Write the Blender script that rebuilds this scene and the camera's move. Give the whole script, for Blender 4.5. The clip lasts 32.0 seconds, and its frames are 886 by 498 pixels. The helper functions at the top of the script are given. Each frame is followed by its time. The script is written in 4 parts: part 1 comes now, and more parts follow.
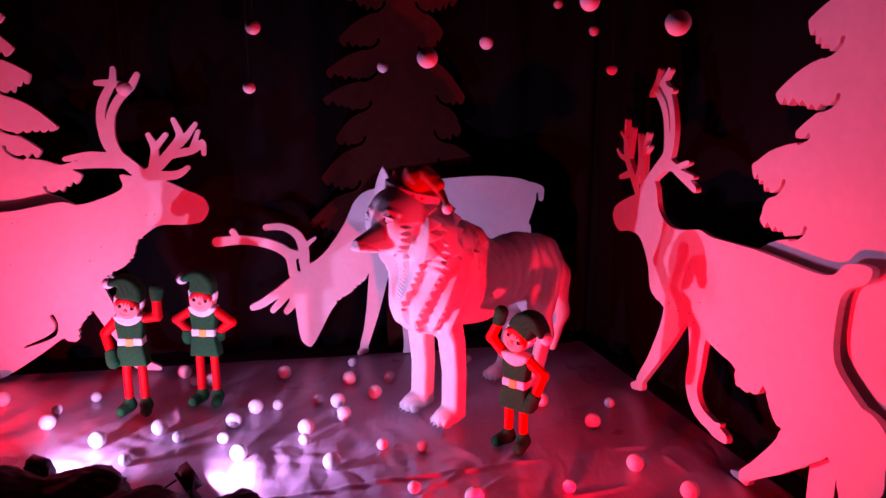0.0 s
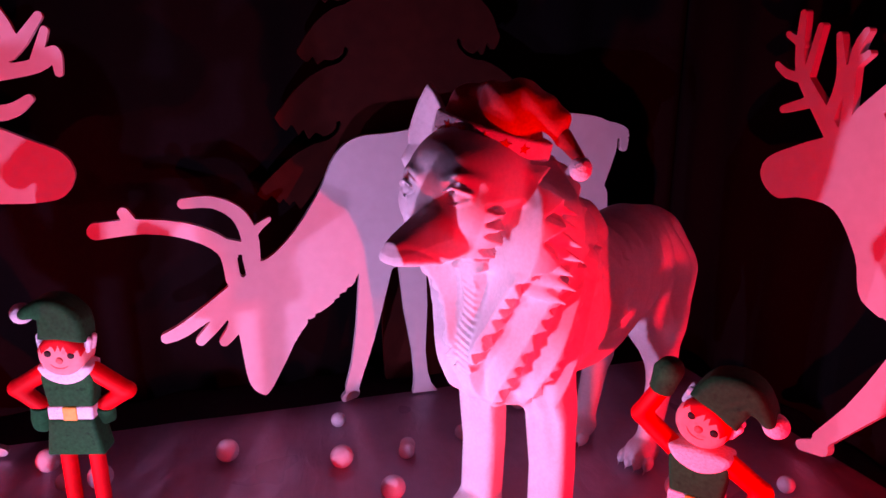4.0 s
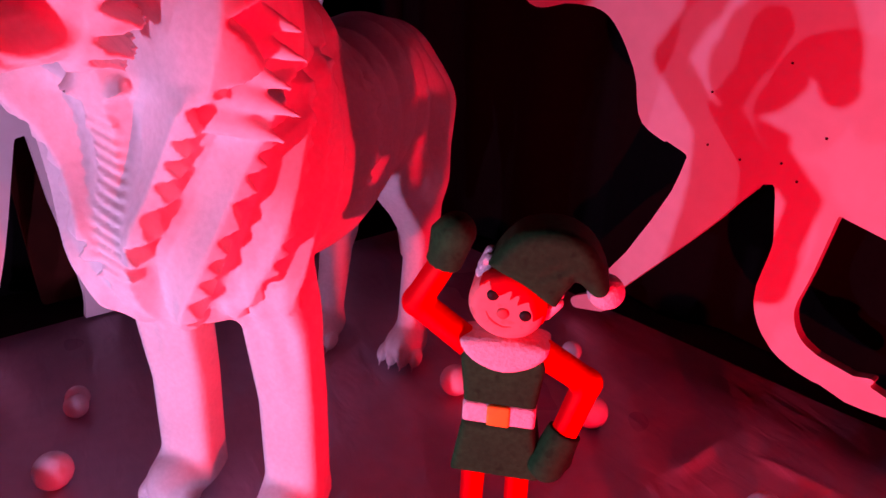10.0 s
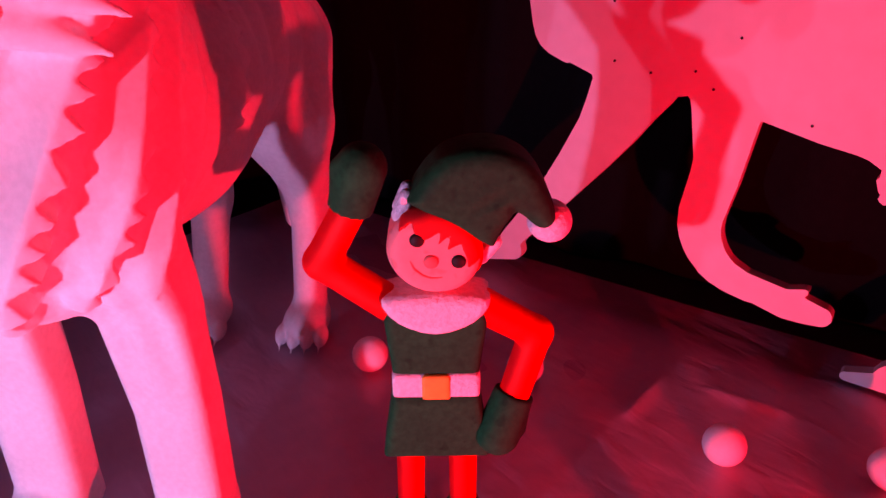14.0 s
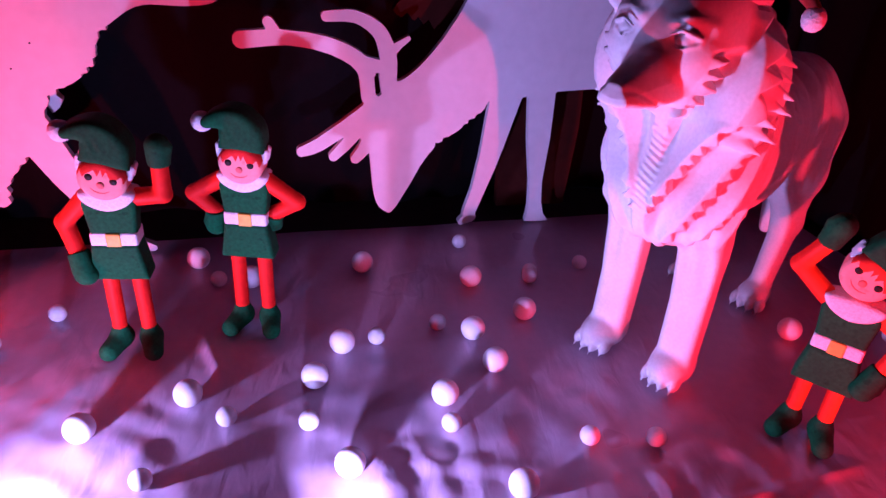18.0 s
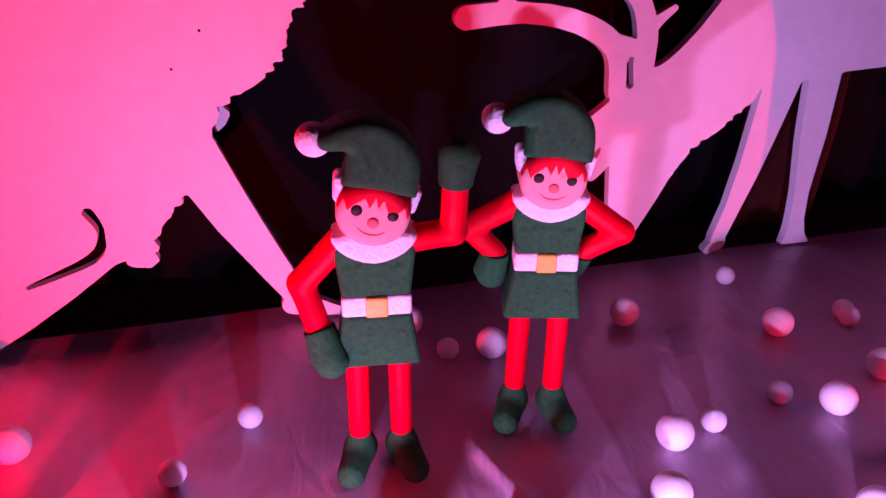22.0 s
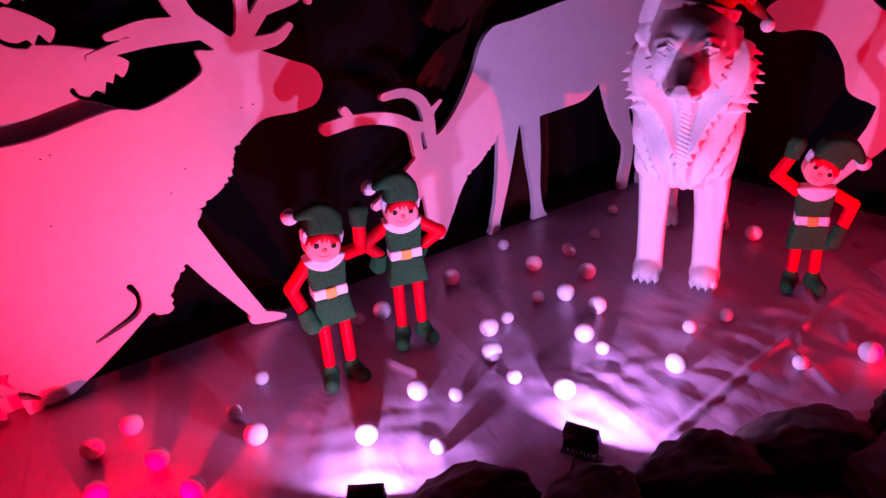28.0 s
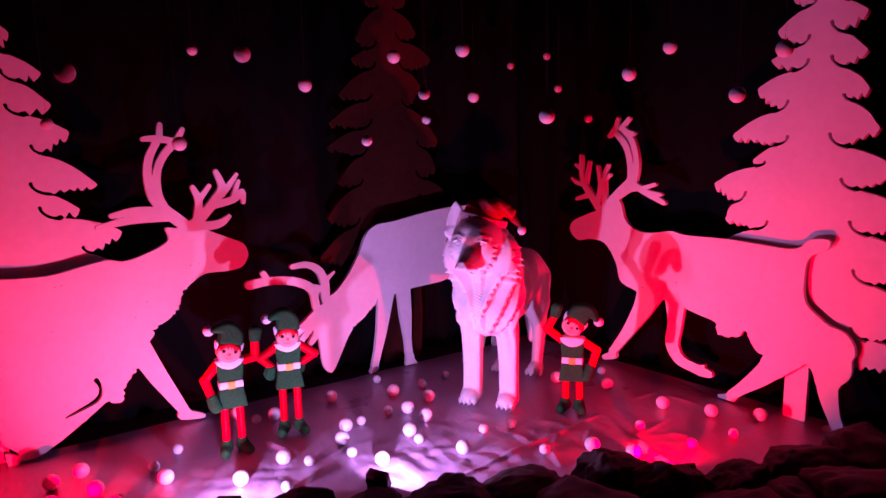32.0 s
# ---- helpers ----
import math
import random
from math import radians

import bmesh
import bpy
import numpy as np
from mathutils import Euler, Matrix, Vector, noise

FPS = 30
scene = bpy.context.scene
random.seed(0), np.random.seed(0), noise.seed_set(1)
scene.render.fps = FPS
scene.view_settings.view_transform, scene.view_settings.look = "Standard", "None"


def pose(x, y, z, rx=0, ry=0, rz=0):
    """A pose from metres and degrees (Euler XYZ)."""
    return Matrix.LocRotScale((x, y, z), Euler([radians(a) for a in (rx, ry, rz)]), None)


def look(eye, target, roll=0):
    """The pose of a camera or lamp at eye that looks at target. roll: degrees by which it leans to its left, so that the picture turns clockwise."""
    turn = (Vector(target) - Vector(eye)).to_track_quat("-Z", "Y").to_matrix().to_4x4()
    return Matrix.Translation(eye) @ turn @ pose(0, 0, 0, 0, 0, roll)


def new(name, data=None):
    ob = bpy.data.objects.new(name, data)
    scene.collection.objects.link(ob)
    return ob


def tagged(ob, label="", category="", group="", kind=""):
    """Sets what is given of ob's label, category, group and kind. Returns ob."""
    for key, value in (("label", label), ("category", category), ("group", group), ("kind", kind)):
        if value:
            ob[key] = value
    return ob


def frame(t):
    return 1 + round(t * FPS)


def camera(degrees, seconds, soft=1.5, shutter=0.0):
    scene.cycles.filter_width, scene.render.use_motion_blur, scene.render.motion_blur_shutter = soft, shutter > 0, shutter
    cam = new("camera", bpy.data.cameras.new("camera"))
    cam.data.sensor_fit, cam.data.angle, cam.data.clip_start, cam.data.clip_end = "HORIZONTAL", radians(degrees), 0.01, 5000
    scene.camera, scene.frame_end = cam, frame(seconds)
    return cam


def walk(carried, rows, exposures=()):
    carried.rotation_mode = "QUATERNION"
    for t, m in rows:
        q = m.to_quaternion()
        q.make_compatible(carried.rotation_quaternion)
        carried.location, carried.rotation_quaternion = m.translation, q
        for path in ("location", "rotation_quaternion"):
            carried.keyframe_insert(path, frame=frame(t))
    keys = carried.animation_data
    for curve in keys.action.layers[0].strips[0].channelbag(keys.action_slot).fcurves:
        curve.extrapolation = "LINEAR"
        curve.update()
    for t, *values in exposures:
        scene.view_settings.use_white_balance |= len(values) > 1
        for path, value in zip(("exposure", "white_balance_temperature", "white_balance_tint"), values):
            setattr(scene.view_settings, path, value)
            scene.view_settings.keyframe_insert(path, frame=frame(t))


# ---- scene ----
cam = camera(63.9, 32.0)
METRES, EYE, TILT, LEAN, TURN = 8.0, 1.38, -12.1, 0.0, 0.0
ROWS = [
    (0, -0.0003, 0.0003, 0.0005, -0.08, -0.14, -0.06),
    (0.5, -0.0061, 0.0204, 0.0012, 1.12, -1.07, -0.72),
    (1, -0.0107, 0.0433, 0.0029, 3.76, -1.98, -1.30),
    (1.5, -0.0214, 0.0678, 0.0039, 3.05, -2.27, -1.69),
    (2, -0.0293, 0.0917, 0.0045, 1.21, -1.97, -0.40),
    (2.5, -0.0328, 0.1182, 0.0057, 1.11, -2.03, 0.05),
    (3, -0.0360, 0.1389, 0.0065, 0.42, -2.21, 0.08),
    (3.5, -0.0426, 0.1615, 0.0102, -3.23, -2.88, 0.66),
    (5.5, -0.0548, 0.2248, 0.0146, -13.35, -6.86, 1.53),
    (6, -0.0511, 0.2388, 0.0154, -15.05, -6.42, 1.49),
    (6.5, -0.0497, 0.2480, 0.0153, -16.66, -5.65, 1.47),
    (7, -0.0489, 0.2551, 0.0152, -18.46, -5.95, 2.02),
    (7.5, -0.0487, 0.2586, 0.0166, -19.47, -5.84, 2.43),
    (8, -0.0478, 0.2573, 0.0156, -19.80, -5.94, 2.79),
    (8.5, -0.0451, 0.2507, 0.0123, -20.05, -6.44, 2.92),
    (9, -0.0391, 0.2459, 0.0075, -20.86, -8.36, 3.68),
    (9.5, -0.0314, 0.2461, 0.0010, -24.07, -11.91, 4.10),
    (10, -0.0277, 0.2499, -0.0050, -29.27, -14.28, 4.04),
    (10.5, -0.0253, 0.2545, -0.0099, -32.19, -16.43, 4.23),
    (11, -0.0214, 0.2610, -0.0132, -34.11, -17.96, 4.26),
    (11.5, -0.0184, 0.2704, -0.0155, -36.06, -18.63, 5.27),
    (12, -0.0156, 0.2765, -0.0161, -37.78, -18.09, 6.73),
    (12.5, -0.0140, 0.2800, -0.0165, -39.68, -17.38, 7.69),
    (13, -0.0129, 0.2810, -0.0174, -40.20, -17.42, 8.62),
    (13.5, -0.0149, 0.2788, -0.0175, -40.48, -17.67, 8.20),
    (15.5, -0.0511, 0.2221, 0.0020, -34.70, -16.94, 5.07),
    (16, -0.0595, 0.2050, 0.0051, -29.77, -19.09, 4.07),
    (16.5, -0.0633, 0.1950, 0.0107, -24.68, -22.68, 2.16),
    (17, -0.0657, 0.1877, 0.0141, -13.57, -23.05, -0.73),
    (17.5, -0.0767, 0.1830, 0.0178, -8.55, -18.84, -1.47),
    (18, -0.0922, 0.1809, 0.0167, -4.48, -18.49, -2.76),
    (18.5, -0.1059, 0.1783, 0.0179, -1.33, -16.69, -3.43),
    (19, -0.1154, 0.1832, 0.0173, 2.51, -15.92, -4.79),
    (19.5, -0.1240, 0.1933, 0.0163, 5.43, -16.16, -4.66),
    (20, -0.1345, 0.2004, 0.0141, 5.55, -16.49, -4.85),
    (20.5, -0.1488, 0.2090, 0.0122, -0.03, -15.96, -2.02),
    (21, -0.1580, 0.2254, 0.0085, -0.87, -15.87, -1.29),
    (21.5, -0.1635, 0.2431, 0.0035, -3.08, -15.69, 1.77),
    (22, -0.1695, 0.2580, -0.0045, -5.79, -15.65, 0.57),
    (22.5, -0.1717, 0.2783, -0.0116, -8.09, -15.63, -0.86),
    (23, -0.1712, 0.2895, -0.0167, -11.14, -15.35, -1.73),
    (23.5, -0.1715, 0.2945, -0.0189, -12.69, -15.13, -2.19),
    (24, -0.1720, 0.2961, -0.0186, -13.54, -15.06, -2.42),
    (24.5, -0.1707, 0.2961, -0.0182, -14.34, -14.86, -2.66),
    (25, -0.1734, 0.2833, -0.0086, -14.46, -16.33, -2.93),
    (25.5, -0.1803, 0.2547, 0.0075, -14.85, -18.05, -1.83),
    (27.5, -0.2134, 0.1510, 0.0224, -19.44, -16.69, 7.30),
    (28, -0.2175, 0.1300, 0.0263, -22.83, -15.06, 9.10),
    (28.5, -0.2138, 0.1055, 0.0221, -23.75, -13.16, 5.61),
    (29, -0.2179, 0.0876, 0.0223, -25.48, -11.72, 7.41),
    (29.5, -0.2234, 0.0660, 0.0190, -26.33, -9.46, 8.08),
    (30, -0.2224, 0.0468, 0.0174, -27.45, -6.96, 8.47),
    (30.5, -0.2187, 0.0231, 0.0138, -25.02, -3.10, 6.11),
    (31, -0.2204, 0.0037, 0.0117, -23.81, 0.03, 6.61),
    (31.5, -0.2225, -0.0158, 0.0062, -23.90, -0.06, 6.12),
    (32, -0.2186, -0.0341, 0.0047, -24.06, 1.09, 6.21),
]
walk(cam, [(t, pose(0, 0, EYE, TILT, LEAN, TURN) @ pose(METRES * x, METRES * y, METRES * z, 90 + pitch, roll, yaw)) for t, x, y, z, yaw, pitch, roll in ROWS],
     [(0.0, 0.14, 7400, 6), (3.0, 0.16, 7800, 5), (6.0, -0.06, 8700, 13), (8.0, -0.18, 9000, 15), (10.5, -0.36, 9000, 10), (13.0, -0.34, 8600, 8), (15.5, -0.12, 5600, -18), (16.4, -0.12, 4650, -28), (17.2, -0.08, 4500, -29),
      (18.5, -0.02, 5700, -4), (20.0, 0.0, 6600, 28), (24.0, 0.08, 7300, 46), (29.0, -0.18, 6900, 38), (32.0, 0.1, 7000, 48)])

# ---- light ----
def red_of(energy):
    return energy, (1.0, 0.004, 0.035)


def white_of(energy):
    return energy, (0.63, 0.365, 1.0)


LAMPS = [  # name, place, aim, (power, colour)
    ("lamp_white_centre", (-0.89, 2.29, 0.066), (0.15, 3.05, 0.60), white_of(13.2)),
    ("lamp_white_left", (-1.465, 2.375, 0.056), (-1.05, 3.30, 0.42), white_of(9.6)),
    ("lamp_red_left", (-2.03, 2.40, 0.062), (-2.08, 3.30, 0.32), red_of(21.0)),
    ("lamp_red_right", (0.25, 1.80, 0.060), (0.58, 2.75, 0.96), red_of(29.0)),
]
world = bpy.data.worlds.new("dark_hall")
world.use_nodes = True
world.node_tree.nodes["Background"].inputs[0].default_value = (0.5, 0.35, 0.55, 1)
world.node_tree.nodes["Background"].inputs[1].default_value = 0.002
scene.world = world
for lamp_name, place, aim, (power, tint) in LAMPS:
    lamp = bpy.data.lights.new(lamp_name, "AREA")
    lamp.shape, lamp.size, lamp.size_y = "RECTANGLE", 0.028, 0.022
    lamp.energy, lamp.color, lamp.spread = power, tint, radians(178)
    new(lamp_name, lamp).matrix_world = look(place, aim)


# ---- materials ----
def material(name, colour, rough=0.6, metal=0.0, grain=0.12, scale=40.0, bump=0.15, stain=0.15, stain_scale=4.0, distance=0.004, sheen=0.0, pits=0.0):
    """Paint or stuff with variation at two scales and a fine relief."""
    m = bpy.data.materials.new(name)
    m.use_nodes = True
    nt = m.node_tree
    bsdf = nt.nodes["Principled BSDF"]
    bsdf.inputs["Roughness"].default_value, bsdf.inputs["Metallic"].default_value = rough, metal
    bsdf.inputs["Sheen Weight"].default_value = sheen
    co = nt.nodes.new("ShaderNodeTexCoord")

    def noise_of(sc, detail):
        n = nt.nodes.new("ShaderNodeTexNoise")
        n.inputs["Scale"].default_value, n.inputs["Detail"].default_value = sc, detail
        nt.links.new(co.outputs["Object"], n.inputs["Vector"])
        return n
    fine, broad = noise_of(scale, 4), noise_of(stain_scale, 3)

    def ramp(node, lo, hi):
        r = nt.nodes.new("ShaderNodeMapRange")
        r.inputs["From Min"].default_value, r.inputs["From Max"].default_value = 0.3, 0.7
        r.inputs["To Min"].default_value, r.inputs["To Max"].default_value = lo, hi
        nt.links.new(node.outputs["Fac"], r.inputs["Value"])
        return r
    a, b = ramp(fine, 1 - grain, 1 + grain * 0.4), ramp(broad, 1 - stain, 1 + stain * 0.3)
    mul = nt.nodes.new("ShaderNodeMath")
    mul.operation = "MULTIPLY"
    nt.links.new(a.outputs[0], mul.inputs[0])
    nt.links.new(b.outputs[0], mul.inputs[1])
    if pits:
        hole = noise_of(scale * 0.45, 2)
        dark = nt.nodes.new("ShaderNodeMapRange")
        dark.inputs["From Min"].default_value, dark.inputs["From Max"].default_value = 0.62, 0.70
        dark.inputs["To Min"].default_value, dark.inputs["To Max"].default_value = 1.0, 1.0 - pits
        nt.links.new(hole.outputs["Fac"], dark.inputs["Value"])
        both = nt.nodes.new("ShaderNodeMath")
        both.operation = "MULTIPLY"
        nt.links.new(mul.outputs[0], both.inputs[0])
        nt.links.new(dark.outputs[0], both.inputs[1])
        mul = both
    tint = nt.nodes.new("ShaderNodeVectorMath")
    tint.operation = "SCALE"
    tint.inputs[0].default_value = colour[:3]
    nt.links.new(mul.outputs[0], tint.inputs["Scale"])
    nt.links.new(tint.outputs["Vector"], bsdf.inputs["Base Color"])
    rr = ramp(broad, max(rough - 0.1, 0.05), min(rough + 0.1, 1))
    nt.links.new(rr.outputs[0], bsdf.inputs["Roughness"])
    bp = nt.nodes.new("ShaderNodeBump")
    bp.inputs["Strength"].default_value, bp.inputs["Distance"].default_value = bump, distance
    nt.links.new(fine.outputs["Fac"], bp.inputs["Height"])
    nt.links.new(bp.outputs["Normal"], bsdf.inputs["Normal"])
    return m


WHITE_BOARD = material("white_painted_board", (0.80, 0.78, 0.78), 0.75, grain=0.05, scale=25, bump=0.05, stain=0.08, stain_scale=2.5)
BROWN_BOARD = material("brown_painted_board", (0.060, 0.012, 0.008), 0.9, grain=0.25, scale=18, bump=0.1, stain=0.3, stain_scale=3)
BLACK_CLOTH = material("black_cloth", (0.0046, 0.0040, 0.0050), 0.95, grain=0.3, scale=60, bump=0.1, stain=0.3, stain_scale=2)
DARK_FLOOR = material("dark_concrete", (0.03, 0.028, 0.03), 0.85, grain=0.2, scale=30, bump=0.2, stain=0.3, stain_scale=2)
ROCK = material("brown_crumpled_rock_paper", (0.055, 0.032, 0.024), 0.75, grain=0.25, scale=9, bump=0.3, stain=0.4, stain_scale=5, distance=0.01)
BALL = material("white_foam_ball", (0.80, 0.78, 0.80), 0.6, grain=0.05, scale=150, bump=0.12, stain=0.05, stain_scale=20, distance=0.001)
GREEN = material("dark_green_paint", (0.014, 0.10, 0.032), 0.85, grain=0.3, scale=120, bump=0.35, stain=0.3, stain_scale=14, distance=0.002, pits=0.35)
RED = material("red_paint", (0.72, 0.004, 0.010), 0.6, grain=0.1, scale=60, bump=0.1, stain=0.1, stain_scale=10, distance=0.001)
SKIN = material("rosy_paint", (0.80, 0.31, 0.29), 0.65, grain=0.06, scale=110, bump=0.12, stain=0.08, stain_scale=12, distance=0.001, pits=0.25)
HAIR = material("ginger_paint", (0.62, 0.012, 0.020), 0.7, grain=0.12, scale=90, bump=0.1, stain=0.1, stain_scale=12, distance=0.001)
BLUSH = material("pink_paint", (0.72, 0.16, 0.15), 0.65, grain=0.05, scale=90, bump=0.05, distance=0.001)
EYE_DARK = material("dark_brown_paint", (0.02, 0.012, 0.010), 0.5, grain=0.1, scale=90, bump=0.05, distance=0.001)
for dull in (BLACK_CLOTH, BROWN_BOARD, GREEN, RED, SKIN, HAIR, BLUSH, EYE_DARK):
    dull.node_tree.nodes["Principled BSDF"].inputs["Specular IOR Level"].default_value = 0.15
FLEECE = material("white_rough_foam", (0.80, 0.76, 0.78), 0.9, grain=0.15, scale=170, bump=0.9, stain=0.05, stain_scale=30, distance=0.004)
BUCKLE = material("yellow_paint", (0.85, 0.47, 0.06), 0.6, grain=0.15, scale=70, bump=0.15, stain=0.12, stain_scale=30, distance=0.001)
FELT = material("red_felt", (0.55, 0.010, 0.014), 0.95, grain=0.2, scale=160, bump=0.4, stain=0.15, stain_scale=15, distance=0.002, sheen=0.3)
PLUSH = material("white_plush", (0.78, 0.74, 0.76), 0.95, grain=0.15, scale=220, bump=0.8, stain=0.05, stain_scale=30, distance=0.004, sheen=0.3)
METAL_BLACK = material("black_coated_metal", (0.012, 0.012, 0.013), 0.45, grain=0.1, scale=80, bump=0.05)
CABLE = material("black_rubber", (0.01, 0.01, 0.01), 0.6)


def glowing(name, colour, strength):
    m = bpy.data.materials.new(name)
    m.use_nodes = True
    b = m.node_tree.nodes["Principled BSDF"]
    b.inputs["Base Color"].default_value = (0.7, 0.7, 0.7, 1)
    b.inputs["Emission Color"].default_value, b.inputs["Emission Strength"].default_value = (*colour, 1), strength
    return m


GLOW_WHITE = glowing("lit_white_led_glass", (0.9, 0.85, 1.0), 12)
GLOW_RED = glowing("lit_red_led_glass", (1.0, 0.02, 0.04), 12)


def sheet_material():
    """Pale plastic ground sheet, satin, with small creases."""
    m = material("pale_plastic_sheet", (0.49, 0.37, 0.47), 0.36, metal=0.1, grain=0.06, scale=35, bump=0.0, stain=0.22, stain_scale=2.2)
    nt = m.node_tree
    bsdf = nt.nodes["Principled BSDF"]
    co = [n for n in nt.nodes if n.type == "TEX_COORD"][0]
    wav = nt.nodes.new("ShaderNodeTexNoise")
    wav.inputs["Scale"].default_value, wav.inputs["Detail"].default_value, wav.inputs["Distortion"].default_value = 1.0, 2.5, 0.5
    lie = nt.nodes.new("ShaderNodeMapping")
    lie.inputs["Rotation"].default_value, lie.inputs["Scale"].default_value = (0, 0, radians(-25)), (24, 9, 10)
    nt.links.new(co.outputs["Object"], lie.inputs["Vector"])
    nt.links.new(lie.outputs["Vector"], wav.inputs["Vector"])
    bp = nt.nodes.new("ShaderNodeBump")
    bp.inputs["Strength"].default_value, bp.inputs["Distance"].default_value = 0.55, 0.006
    nt.links.new(wav.outputs["Fac"], bp.inputs["Height"])
    nt.links.new(bp.outputs["Normal"], bsdf.inputs["Normal"])
    return m


SHEET = sheet_material()


def wolf_material():
    """White coat with grey-brown painted mask, back and flanks greyed for dim light, by a field of the mesh."""
    m = material("painted_wolf_coat", (0.80, 0.77, 0.77), 0.6, grain=0.08, scale=120, bump=0.25, stain=0.1, stain_scale=9, distance=0.002)
    nt = m.node_tree
    bsdf = nt.nodes["Principled BSDF"]
    white = bsdf.inputs["Base Color"].links[0].from_socket
    at = nt.nodes.new("ShaderNodeAttribute")
    at.attribute_name = "paint_and_dim"
    brush = nt.nodes.new("ShaderNodeTexNoise")
    brush.inputs["Scale"].default_value, brush.inputs["Detail"].default_value = 45, 5
    co = [n for n in nt.nodes if n.type == "TEX_COORD"][0]
    nt.links.new(co.outputs["Object"], brush.inputs["Vector"])
    add = nt.nodes.new("ShaderNodeMath")
    add.operation = "MULTIPLY_ADD"
    add.inputs[1].default_value = 0.2
    nt.links.new(brush.outputs["Fac"], add.inputs[0])
    nt.links.new(at.outputs["Fac"], add.inputs[2])
    st = nt.nodes.new("ShaderNodeMapRange")
    st.interpolation_type = "SMOOTHSTEP"
    st.inputs["From Min"].default_value, st.inputs["From Max"].default_value = 0.50, 0.85
    nt.links.new(add.outputs[0], st.inputs["Value"])
    mix = nt.nodes.new("ShaderNodeMix")
    mix.data_type = "RGBA"
    mix.inputs["B"].default_value = (0.44, 0.35, 0.36, 1)
    socks = [s for s in mix.inputs if s.type == "RGBA"]
    nt.links.new(st.outputs[0], mix.inputs[0])
    nt.links.new(white, socks[0])
    socks[1].default_value = (0.44, 0.35, 0.36, 1)
    nt.links.new([s for s in mix.outputs if s.type == "RGBA"][0], bsdf.inputs["Base Color"])
    return m


WOLF_COAT = wolf_material()


# ---- mesh helpers ----
def mesh_ob(name, verts, faces, mats, parent=None, label="", smooth=True, slots=None):
    me = bpy.data.meshes.new(name)
    me.from_pydata([tuple(v) for v in verts], [], [tuple(int(i) for i in f) for f in faces])
    for m in (mats if isinstance(mats, (list, tuple)) else [mats]):
        me.materials.append(m)
    if slots is not None:
        me.polygons.foreach_set("material_index", np.asarray(slots, dtype=np.int32))
    me.polygons.foreach_set("use_smooth", np.full(len(me.polygons), smooth))
    me.update()
    ob = new(name, me)
    ob.parent = parent
    if label:
        tagged(ob, label)
    return ob


def part(name, bm, mat, parent=None, label="", smooth=True):
    me = bpy.data.meshes.new(name)
    bm.to_mesh(me)
    bm.free()
    me.materials.append(mat)
    me.polygons.foreach_set("use_smooth", np.full(len(me.polygons), smooth))
    ob = new(name, me)
    ob.parent = parent
    if label:
        tagged(ob, label)
    return ob


def bevelled(sx, sy, sz, r=0.004, m=None, seg=2):
    bm = bmesh.new()
    bmesh.ops.create_cube(bm, size=1, matrix=Matrix.Diagonal((sx, sy, sz, 1)))
    bmesh.ops.bevel(bm, geom=bm.edges[:], offset=r, segments=seg, affect="EDGES")
    if m is not None:
        bm.transform(m)
    return bm


